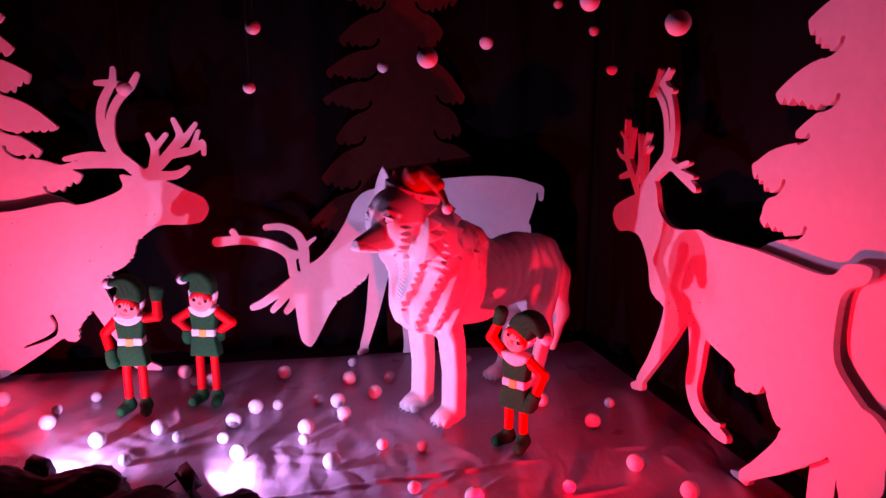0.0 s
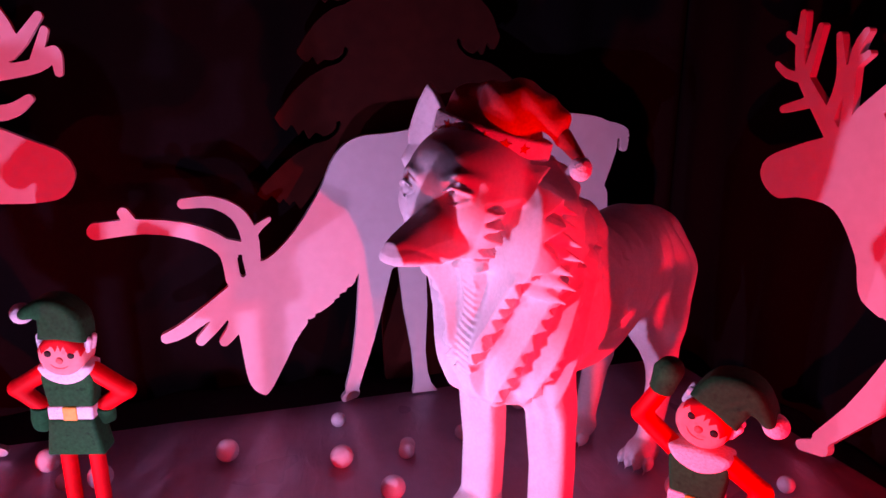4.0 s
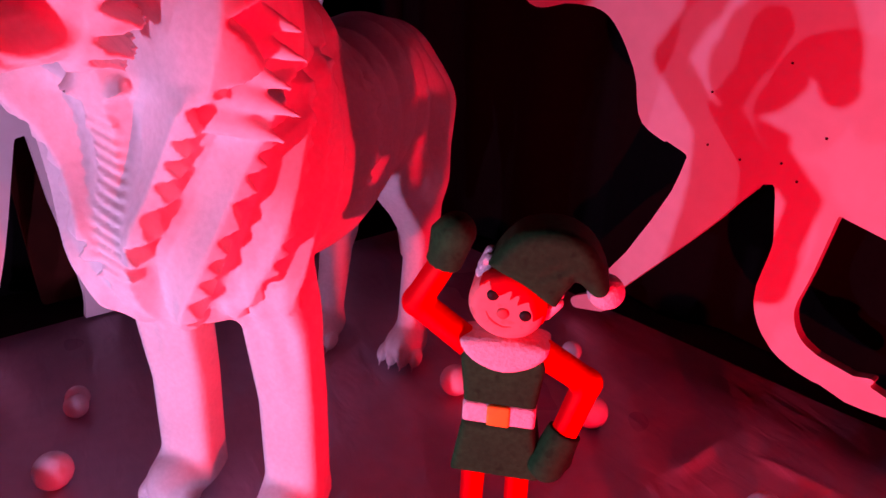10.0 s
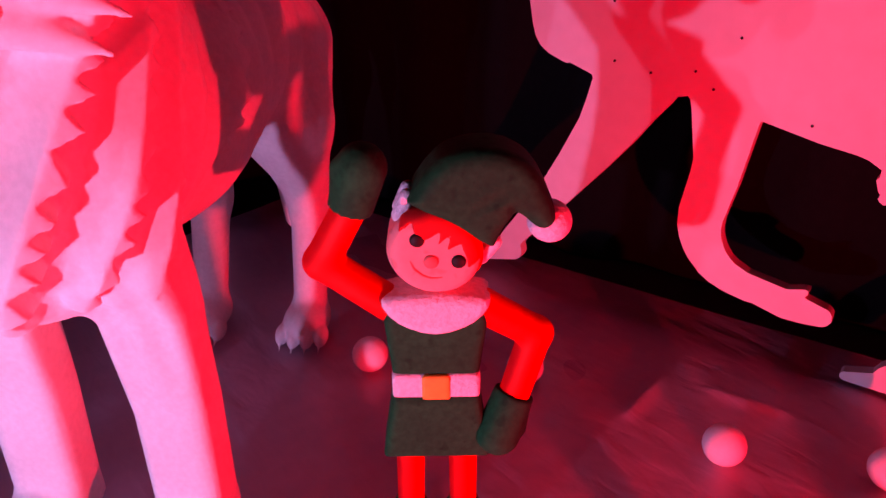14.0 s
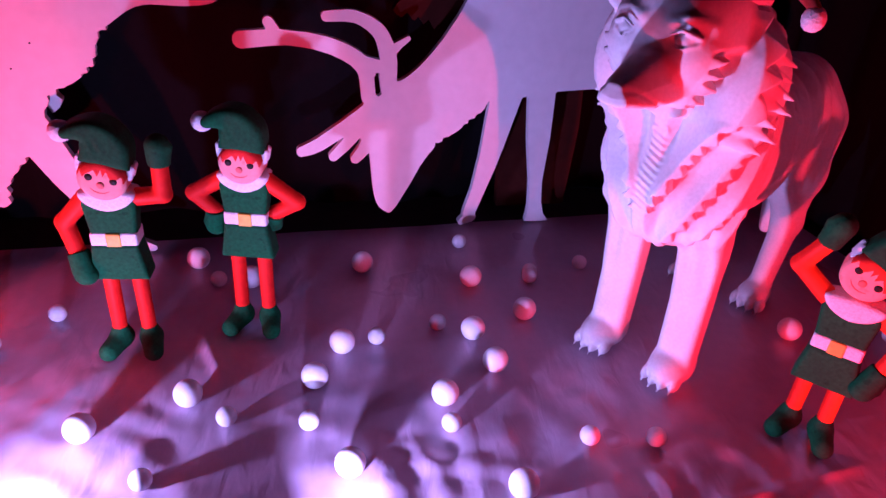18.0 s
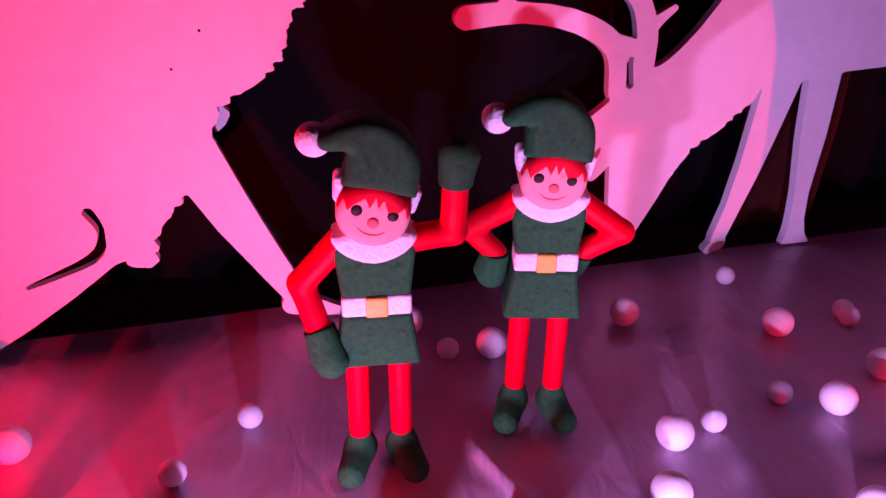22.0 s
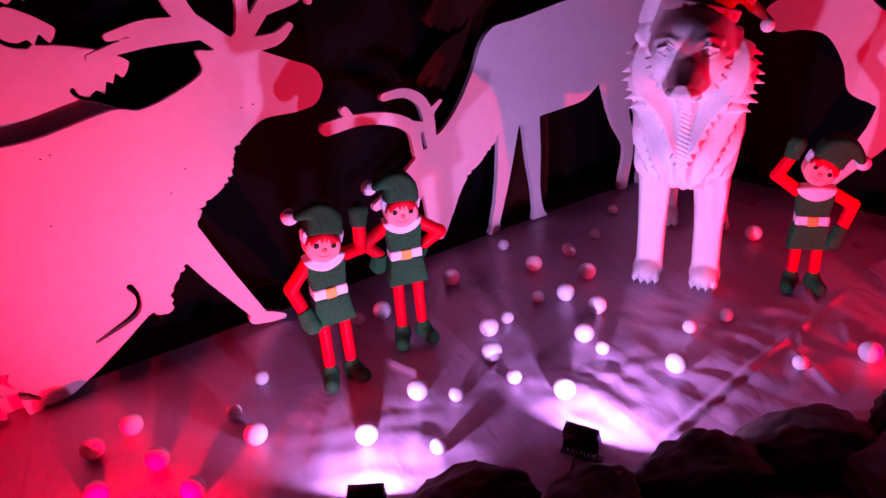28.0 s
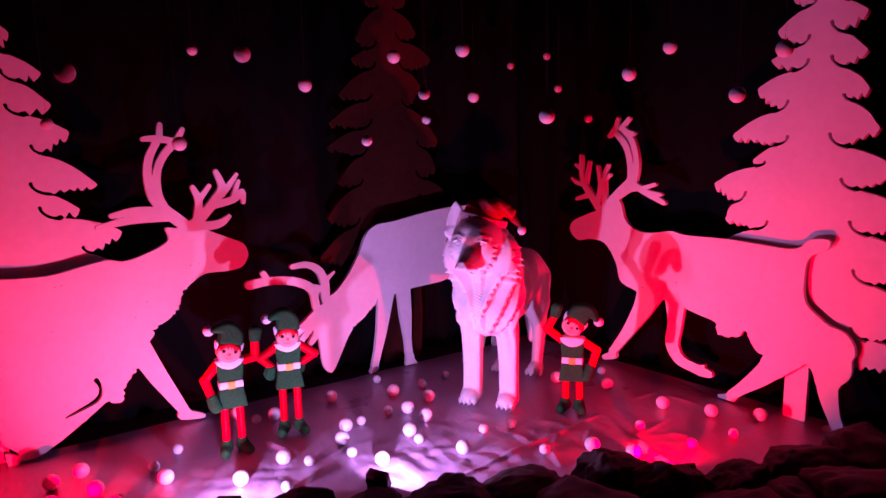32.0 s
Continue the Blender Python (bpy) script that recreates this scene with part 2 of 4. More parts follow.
def nets(f, lo, hi, h, block=8, margin=0.03):
    """A closed surface where f is zero: surface nets on a grid, worked block by block near the surface."""
    lo, hi = np.array(lo, float), np.array(hi, float)
    n = np.ceil((hi - lo) / h).astype(int) + 1
    n = ((n + block - 1) // block) * block
    val = np.ones(n, np.float32)
    ax = [lo[k] + h * np.arange(n[k]) for k in range(3)]
    half = h * block * 0.5
    cx = [a[::block] + half for a in ax]
    C = np.stack(np.meshgrid(*cx, indexing="ij"), -1)
    cv = f(C.reshape(-1, 3)).reshape(C.shape[:3])
    reach = half * 1.74 + margin
    near = np.argwhere(np.abs(cv) < reach)
    cell = np.stack(np.meshgrid(*[np.arange(block)] * 3, indexing="ij"), -1).reshape(-1, 3)
    group = max(1, 24000 // len(cell))
    for g in range(0, len(near), group):
        ids = (near[g:g + group, None] * block + cell[None]).reshape(-1, 3)
        val[ids[:, 0], ids[:, 1], ids[:, 2]] = f(lo + h * ids)
    for i, j, k in np.argwhere(cv <= -reach):
        val[i * block:(i + 1) * block, j * block:(j + 1) * block, k * block:(k + 1) * block] = -1
    ins = val < 0
    cnt = np.zeros(np.array(val.shape) - 1, np.int8)
    corners = [(a, b, c) for a in (0, 1) for b in (0, 1) for c in (0, 1)]

    def cor(arr, o):
        return arr[o[0]:arr.shape[0] - 1 + o[0], o[1]:arr.shape[1] - 1 + o[1], o[2]:arr.shape[2] - 1 + o[2]]
    for o in corners:
        cnt += cor(ins, o)
    act = (cnt > 0) & (cnt < 8)
    cells = np.argwhere(act)
    idx = np.full(act.shape, -1, np.int64)
    idx[act] = np.arange(len(cells))
    cv8 = {o: val[cells[:, 0] + o[0], cells[:, 1] + o[1], cells[:, 2] + o[2]] for o in corners}
    total, number = np.zeros((len(cells), 3)), np.zeros(len(cells))
    for a in corners:
        for k in range(3):
            if a[k] == 0:
                b = tuple(1 if q == k else a[q] for q in range(3))
                va, vb = cv8[a], cv8[b]
                cross = (va < 0) != (vb < 0)
                d = np.where(cross, va - vb, 1)
                p = np.tile(np.array(a, float), (len(cells), 1))
                p[:, k] = np.clip(va / d, 0, 1)
                total[cross] += p[cross]
                number += cross
    verts = lo + h * (cells + total / number[:, None])
    quads = []
    for k in range(3):
        u, v = (k + 1) % 3, (k + 2) % 3
        a = np.take(ins, range(ins.shape[k] - 1), axis=k)
        b = np.take(ins, range(1, ins.shape[k]), axis=k)
        e = np.argwhere(a != b)
        ok = (e[:, u] > 0) & (e[:, v] > 0) & (e[:, u] < act.shape[u]) & (e[:, v] < act.shape[v])
        e = e[ok]
        inside_first = a[e[:, 0], e[:, 1], e[:, 2]]
        ring = []
        for du, dv in ((-1, -1), (0, -1), (0, 0), (-1, 0)):
            q = e.copy()
            q[:, u] += du
            q[:, v] += dv
            ring.append(idx[q[:, 0], q[:, 1], q[:, 2]])
        ring = np.stack(ring, 1)
        ring[~inside_first] = ring[~inside_first][:, ::-1]
        quads.append(ring)
    return verts, np.concatenate(quads)


def capsule(P, a, b, ra, rb):
    """Distance to a tapered rod from a to b."""
    a, b = np.array(a, float), np.array(b, float)
    d = b - a
    t = np.clip(((P - a) @ d) / (d @ d), 0, 1)
    return np.linalg.norm(P - a - t[:, None] * d, axis=1) - (ra + (rb - ra) * t)


def ellipsoid(P, c, r, turn=None):
    Q = P - np.array(c, float)
    if turn is not None:
        Q = Q @ np.array(turn.to_3x3())
    r = np.array(r, float)
    k0 = np.linalg.norm(Q / r, axis=1)
    k1 = np.linalg.norm(Q / (r * r), axis=1) + 1e-9
    return k0 * (k0 - 1) / k1


def roundbox(P, c, half, r):
    q = np.abs(P - np.array(c, float)) - (np.array(half, float) - r)
    return np.linalg.norm(np.maximum(q, 0), axis=1) + np.minimum(q.max(1), 0) - r


def blend(a, b, k):
    h = np.clip(0.5 + 0.5 * (b - a) / k, 0, 1)
    return b + (a - b) * h - k * h * (1 - h)


def rod(P, points, radii, k=0.0):
    out = None
    for p, q, rp, rq in zip(points, points[1:], radii, radii[1:]):
        d = capsule(P, p, q, rp, rq)
        out = d if out is None else (np.minimum(out, d) if k <= 0 else blend(out, d, k))
    return out


# ---- flat boards cut to an outline ----
def spline(points, n=8, closed=False):
    p = [np.array(q, float) for q in points]
    out, m = [], len(p)
    for i in range(m if closed else m - 1):
        if closed:
            a, b, c, d = p[i - 1], p[i], p[(i + 1) % m], p[(i + 2) % m]
        else:
            a, b, c, d = p[max(i - 1, 0)], p[i], p[i + 1], p[min(i + 2, m - 1)]
        for s in np.arange(n) / n:
            out.append(0.5 * (2 * b + (c - a) * s + (2 * a - 5 * b + 4 * c - d) * s * s + (3 * b - a - 3 * c + d) * s ** 3))
    if not closed:
        out.append(p[-1])
    return np.array(out)


def outline_field(P, points, smooth=5):
    """Signed distance to a closed outline; smooth 0 keeps its corners."""
    poly = spline(points, smooth, True) if smooth else np.array(points, float)
    best, inside = np.full(len(P), 1e9), np.zeros(len(P), bool)
    for a, b in zip(poly, np.roll(poly, -1, 0)):
        d, w = b - a, P - a
        t = np.clip((w @ d) / (d @ d + 1e-12), 0, 1)
        best = np.minimum(best, ((w - t[:, None] * d) ** 2).sum(1))
        c = (a[1] > P[:, 1]) != (b[1] > P[:, 1])
        if c.any():
            x = a[0] + (P[:, 1] - a[1]) / (b[1] - a[1] + 1e-12) * d[0]
            inside ^= c & (P[:, 0] < x)
    return np.where(inside, -1, 1) * np.sqrt(best)


def stroke_field(P, points, radii):
    """Signed distance to a smooth flat limb whose half width goes along radii."""
    q = spline(points, 5)
    r = np.interp(np.linspace(0, 1, len(q)), np.linspace(0, 1, len(radii)), radii)
    best = np.full(len(P), 1e9)
    for a, b, ra, rb in zip(q, q[1:], r, r[1:]):
        d, w = b - a, P - a
        t = np.clip((w @ d) / (d @ d + 1e-12), 0, 1)
        best = np.minimum(best, np.linalg.norm(w - t[:, None] * d, axis=1) - (ra + (rb - ra) * t))
    return best


def contour(field, lo, hi, h=0.006):
    """Closed loops round the places where the flat field is negative."""
    nu, nz = int((hi[0] - lo[0]) / h) + 2, int((hi[1] - lo[1]) / h) + 2
    U, Z = np.meshgrid(lo[0] + h * np.arange(nu), lo[1] + h * np.arange(nz), indexing="ij")
    v = field(np.stack([U.ravel(), Z.ravel()], 1)).reshape(nu, nz)
    v[0], v[-1], v[:, 0], v[:, -1] = 1, 1, 1, 1
    v[np.abs(v) < 1e-7] = 1e-7
    ins = v < 0
    edge = {}

    def point(i, j, k):
        i2, j2 = (i + 1, j) if k == 0 else (i, j + 1)
        t = v[i, j] / (v[i, j] - v[i2, j2])
        return (lo[0] + h * (i + t * (i2 - i)), lo[1] + h * (j + t * (j2 - j)))
    mixed = ins[:-1, :-1].astype(int) + ins[1:, :-1] + ins[:-1, 1:] + ins[1:, 1:]
    for i, j in np.argwhere((mixed > 0) & (mixed < 4)):
        i, j = int(i), int(j)
        c = [ins[i, j], ins[i + 1, j], ins[i + 1, j + 1], ins[i, j + 1]]
        e = [(i, j, 0), (i + 1, j, 1), (i, j + 1, 0), (i, j, 1)]
        outs = [e[k] for k in range(4) if c[k] and not c[(k + 1) % 4]]
        inn = [e[k] for k in range(4) if not c[k] and c[(k + 1) % 4]]
        if len(outs) == 1:
            edge[outs[0]] = inn[0]
        else:
            for k in range(4):
                if c[k] and not c[(k + 1) % 4]:
                    edge[e[k]] = e[k - 1]
    loops = []
    while edge:
        first, nxt = next(iter(edge.items()))
        chain, at = [], first
        while at in edge:
            chain.append(point(*at))
            at = edge.pop(at)
        if len(chain) > 8:
            loops.append(thin(chain, 0.0011))
    return loops


def thin(chain, tol):
    """Drops points that lie on a straight run."""
    P = np.array(chain)
    keep = np.zeros(len(P), bool)
    keep[0] = True
    far = int(np.argmax(np.linalg.norm(P - P[0], axis=1)))
    keep[far] = True
    stack = [(0, far), (far, len(P))]
    while stack:
        a, b = stack.pop()
        if b - a < 2:
            continue
        pa, pb = P[a], P[b % len(P)]
        d = pb - pa
        q = P[a + 1:b] - pa
        dist = np.abs(d[0] * q[:, 1] - d[1] * q[:, 0]) / (np.linalg.norm(d) + 1e-9)
        k = int(np.argmax(dist))
        if dist[k] > tol:
            keep[a + 1 + k] = True
            stack += [(a, a + 1 + k), (a + 1 + k, b)]
    return [tuple(p) for p in P[keep]]


def board(name, loops, thick, mat, m, label, category, group=""):
    """A board cut out along the loops (local x along the board, z up), its front at y = 0."""
    from mathutils.geometry import tessellate_polygon
    flat = [p for lp in loops for p in lp]
    tris = tessellate_polygon([[Vector((p[0], p[1], 0)) for p in lp] for lp in loops])
    n = len(flat)
    verts = [(p[0], 0, p[1]) for p in flat] + [(p[0], thick, p[1]) for p in flat]
    faces = []
    for a, b, c in tris:
        pa, pb, pc = flat[a], flat[b], flat[c]
        if (pb[0] - pa[0]) * (pc[1] - pa[1]) - (pb[1] - pa[1]) * (pc[0] - pa[0]) < 0:
            b, c = c, b
        faces += [(a, b, c), (a + n, c + n, b + n)]
    base = 0
    for lp in loops:
        k = len(lp)
        for i in range(k):
            a, b = base + i, base + (i + 1) % k
            faces.append((a, a + n, b + n, b))
        base += k
    ob = mesh_ob(name, verts, faces, mat, smooth=False)
    ob.matrix_world = m
    return tagged(ob, label, category, group)


# ---- the setting ----
def slab(name, sx, sy, sz, m, mat, label):
    bm = bmesh.new()
    bmesh.ops.create_cube(bm, size=1, matrix=m @ Matrix.Diagonal((sx, sy, sz, 1)))
    return tagged(part(name, bm, mat, smooth=False), label, "", "", "structure")


slab("floor", 9, 9, 0.1, pose(0, 0.6, -0.075), DARK_FLOOR, "dark concrete floor under the display")
slab("ceiling", 9, 9, 0.1, pose(0, 0.6, 3.05), BLACK_CLOTH, "black ceiling above the display")
slab("wall_back", 9, 0.1, 3.1, pose(0, -3.85, 1.5), BLACK_CLOTH, "black wall behind the visitors")
slab("wall_west", 0.1, 9, 3.1, pose(-4.4, 0.6, 1.5), BLACK_CLOTH, "black side wall")
slab("wall_east", 0.1, 9, 3.1, pose(4.4, 0.6, 1.5), BLACK_CLOTH, "black side wall")


def curtain(name, a, b, height, label):
    """A hanging black cloth from a to b with shallow folds."""
    a, b = Vector((*a, 0)), Vector((*b, 0))
    d = (b - a).normalized()
    nrm = Vector((-d.y, d.x, 0))
    n, verts, faces = 160, [], []
    for i in range(n + 1):
        s = i / n
        w = 0.014 * math.sin(s * 61) + 0.009 * math.sin(s * 149 + 1.3)
        for z in (-0.02, 1.0, 2.98):
            p = a.lerp(b, s) + nrm * (w * (1.25 - 0.2 * z))
            verts.append((p.x, p.y, z))
    for i in range(n):
        for j in range(2):
            k = i * 3 + j
            faces.append((k, k + 3, k + 4, k + 1))
    ob = mesh_ob(name, verts, faces, BLACK_CLOTH)
    mod = ob.modifiers.new("thick", "SOLIDIFY")
    mod.thickness = 0.01
    return tagged(ob, label, "", "", "structure")


curtain("wall_north", (-4.3, 3.25), (0.86, 4.14), 3, "black cloth backdrop hanging behind the cut-outs")
curtain("wall_northeast", (0.86, 4.14), (2.42, -1.4), 3, "black cloth backdrop hanging at an angle")


def sheet_height(x, y):
    """Creases of the ground sheet, deepest before the lamps, and long folds."""
    h = 0.0035 * noise.fractal(Vector((x * 2.2, y * 2.2, 3)), 0.9, 2.1, 4)
    wx, wy = noise.noise(Vector((x * 4, y * 4, 7))), noise.noise(Vector((x * 4, y * 4, 17)))
    for cx, cy, amp, reach in ((-0.60, 2.50, 0.0125, 0.11), (-1.25, 2.56, 0.0105, 0.09), (-0.15, 2.48, 0.011, 0.10), (0.35, 2.05, 0.008, 0.06), (-2.0, 2.6, 0.006, 0.06)):
        g = math.exp(-((x - cx) ** 2 + (y - cy) ** 2) / reach)
        if g > 0.01:
            a = 0.6 + 0.8 * cx
            u, v = x * math.cos(a) + y * math.sin(a), y * math.cos(a) - x * math.sin(a)
            r = noise.noise(Vector((u * 13 + .9 * wy, v * 5 + .6 * wx, cx)))
            q = noise.noise(Vector((u * 6 + .6 * wx, v * 16 + .9 * wy, cx + 5)))
            h += amp * g * (1.1 * r + .75 * q + .7 * max(r, 0) ** 2)
    for px, py, ang, length, tall in ((-0.15, 2.385, 16, 1.18, .012), (-0.065, 2.27, 74, 0.26, .012), (-1.16, 2.915, -64, 0.26, .012), (0.55, 2.30, 20, 0.35, .006), (0.30, 2.62, 60, 0.25, .004), (0.33, 2.03, 84, 0.48, .030),
                                     (0.775, 2.63, 9, 0.17, .007), (0.90, 2.50, -72, 0.16, .007), (0.58, 2.16, -63, 0.12, .008), (0.19, 2.36, 45, 0.16, .008), (0.03, 2.40, 44, 0.13, .008)):
        c, s = math.cos(radians(ang)), math.sin(radians(ang))
        u, v = (x - px) * c + (y - py) * s, -(x - px) * s + (y - py) * c
        if abs(u) < length / 2:
            h += tall * math.exp(-(v / (0.011 + tall * 0.09)) ** 2) * (1 - (2 * u / length) ** 4)
    return h


def ground_sheet():
    nx, ny, verts, faces = 400, 240, [], []
    for j in range(ny + 1):
        for i in range(nx + 1):
            x, y = -2.75 + 4.35 * i / nx, 1.72 + 2.0 * j / ny
            back = 3.655 + 0.17 * (x + 0.58) if x < 0.75 else 9
            y = 1.72 + (min(back, 3.9) - 1.72) * j / ny
            right = 1.06 + (2.95 - y) * 0.27
            if x > right:
                x = right + 0.002 * (x - right)
            verts.append((x, y, sheet_height(x, y) - 0.006))
    for j in range(ny):
        for i in range(nx):
            k = j * (nx + 1) + i
            faces.append((k, k + 1, k + nx + 2, k + nx + 1))
    ob = mesh_ob("ground_sheet", verts, faces, SHEET)
    return tagged(ob, "creased pale plastic ground sheet with satin shine", "", "", "structure")


ground_sheet()


# ---- white and brown cut-outs ----
def union(*fields):
    out = fields[0]
    for f in fields[1:]:
        out = np.minimum(out, f)
    return out


def jagged(P, size, amp):
    """Uneven torn-looking fur along an edge."""
    v = (P[:, 0] * 0.7 + P[:, 1] * 1.3) / size
    w = v + .45 * np.sin(v * .83 + 1.0) + .3 * np.sin(v * .37)
    return amp * (np.abs(w % 1 - 0.35) * (.7 + .6 * np.sin(v * 1.7)) + .35 * np.abs((w * 2.3) % 1 - .5))


BOARD = 0.024


def deer_left(P):
    body = [(.295, .83), (.27, .89), (.20, .925), (.08, .985), (.0, 1.03), (-.05, 1.0), (-.105, 1.005), (-.10, .94), (-.22, .885), (-.31, .865), (-.39, .88),
            (-.62, .84), (-.83, .85), (-1.1, .88), (-1.38, .82), (-1.5, .6), (-1.45, .35), (-1.2, .2), (-.92, .17), (-.7, .10), (-.45, .20), (-.42, .19),
            (-.37, .19), (-.35, .27), (-.29, .33), (-.235, .42), (-.22, .48), (-.17, .53), (-.08, .59), (-.06, .66), (.0, .72), (.07, .757), (.18, .755), (.26, .77)]
    d = outline_field(P, body)
    chest = (P[:, 0] > -.5) & (P[:, 0] < 0.0) & (P[:, 1] < .7)
    d = d + np.where(chest, jagged(P, .045, .022) - .006, 0)
    d = union(d, stroke_field(P, [(-.27, .42), (-.2, .27), (-.12, .12), (-.085, .055)], [.055, .045, .03, .024]),
              stroke_field(P, [(-.10, .045), (-.05, .03), (.0, .014)], [.026, .022, .012]),
              stroke_field(P, [(-.45, .27), (-.60, .15), (-.74, .06), (-.80, .03)], [.06, .05, .045, .025]),
              stroke_field(P, [(-1.3, .5), (-1.1, .2), (-.95, .06), (-.84, .015)], [.13, .06, .04, .022]),
              stroke_field(P, [(-.86, .13), (-.78, .075), (-.72, .08)], [.03, .05, .04]))
    slit = stroke_field(P, [(-.478, .315), (-.462, .27), (-.49, .215), (-.62, .165)], [.012, .007, .012, .005])
    notch = stroke_field(P, [(-.90, .0), (-.895, .12)], [.03, .012])
    d = np.maximum(np.maximum(d, -slit), -notch)
    return union(d,
                 stroke_field(P, [(.0, 1.0), (-.08, 1.075), (-.145, 1.15), (-.165, 1.26), (-.15, 1.35), (-.10, 1.44), (-.09, 1.50)], [.03, .027, .022, .02, .019, .016, .013]),
                 stroke_field(P, [(-.09, 1.085), (-.125, 1.17), (-.12, 1.28), (-.08, 1.36), (-.02, 1.42), (.012, 1.475)], [.02, .02, .018, .018, .017, .013]),
                 stroke_field(P, [(-.17, 1.435), (-.11, 1.435), (-.02, 1.42)], [.012, .017, .014]),
                 stroke_field(P, [(-.08, 1.08), (-.22, 1.10), (-.34, 1.085)], [.022, .019, .012]),
                 stroke_field(P, [(-.06, 1.06), (-.25, 1.06), (-.40, 1.035)], [.024, .02, .013]),
                 stroke_field(P, [(.02, 1.0), (.09, 1.06), (.15, 1.13), (.185, 1.19), (.16, 1.265)], [.03, .024, .022, .018, .012]),
                 stroke_field(P, [(.18, 1.15), (.21, 1.18), (.26, 1.245)], [.018, .016, .011]),
                 stroke_field(P, [(.14, 1.10), (.24, 1.12), (.285, 1.155), (.29, 1.10)], [.02, .018, .016, .010]),
                 stroke_field(P, [(.235, 1.12), (.27, 1.21)], [.014, .010]),
                 stroke_field(P, [(.04, 1.0), (.065, 1.12), (.04, 1.195)], [.022, .018, .012]),
                 stroke_field(P, [(.065, 1.13), (.12, 1.195)], [.016, .012]),
                 stroke_field(P, [(.02, 1.0), (.15, 1.0), (.21, 1.035)], [.025, .02, .012]))


def deer_middle(P):
    body = [(.005, .065), (.035, .08), (.09, .18), (.15, .29), (.25, .37), (.31, .42), (.345, .475), (.40, .46), (.46, .47), (.555, .485), (.70, .495), (.83, .51), (.98, .60), (1.05, .52),
            (1.16, .62), (1.23, .80), (1.235, .88), (1.18, .94), (.98, .965), (.75, .955), (.46, .912), (.34, .90), (.27, .845), (.215, .73), (.13, .605), (.04, .525), (-.05, .52), (-.075, .44), (-.055, .30), (-.035, .12)]
    d = outline_field(P, body)
    d = d + np.where((P[:, 0] < .34) & (P[:, 0] > .12) & (P[:, 1] < .46), jagged(P, .045, .016) - .005, 0)
    hole = stroke_field(P, [(-.028, .485), (-.035, .535)], [.010, .008])
    d = union(d, stroke_field(P, [(.40, .52), (.355, .26), (.325, .13), (.30, .045)], [.06, .035, .024, .022]),
              stroke_field(P, [(1.21, .90), (1.262, .885), (1.268, .835)], [.03, .022, .012]) + jagged(P, .03, .008),
              stroke_field(P, [(.305, .03), (.275, .012)], [.022, .012]), stroke_field(P, [(.51, .55), (.525, .32), (.535, .16), (.545, .05)], [.05, .04, .023, .024]),
              outline_field(P, [(.520, .07), (.569, .07), (.580, .03), (.602, .001), (.512, .001), (.518, .03)], 0),
              stroke_field(P, [(1.02, .65), (1.05, .40), (1.12, .22), (1.09, .02)], [.12, .06, .03, .03]), stroke_field(P, [(1.12, .65), (1.2, .40), (1.25, .22), (1.22, .02)], [.10, .05, .03, .03]),
              stroke_field(P, [(-.055, .47), (-.075, .57), (-.17, .63), (-.30, .655), (-.43, .648)], [.026, .026, .024, .022, .026]),
              stroke_field(P, [(-.33, .66), (-.352, .70)], [.018, .016]),
              stroke_field(P, [(-.0, .52), (.0, .60), (-.03, .675), (-.10, .718), (-.185, .718)], [.028, .026, .022, .018, .016]),
              stroke_field(P, [(-.0, .60), (.025, .63), (.06, .655)], [.016, .013, .008]), stroke_field(P, [(-.03, .57), (-.075, .585)], [.02, .016]),
              stroke_field(P, [(-.05, .43), (-.13, .375), (-.22, .315), (-.27, .295)], [.03, .024, .022, .018]),
              stroke_field(P, [(-.08, .40), (-.11, .34), (-.17, .275)], [.03, .02, .016]), stroke_field(P, [(-.05, .36), (-.065, .31), (-.10, .265)], [.03, .022, .016]))
    return np.maximum(d, -hole)


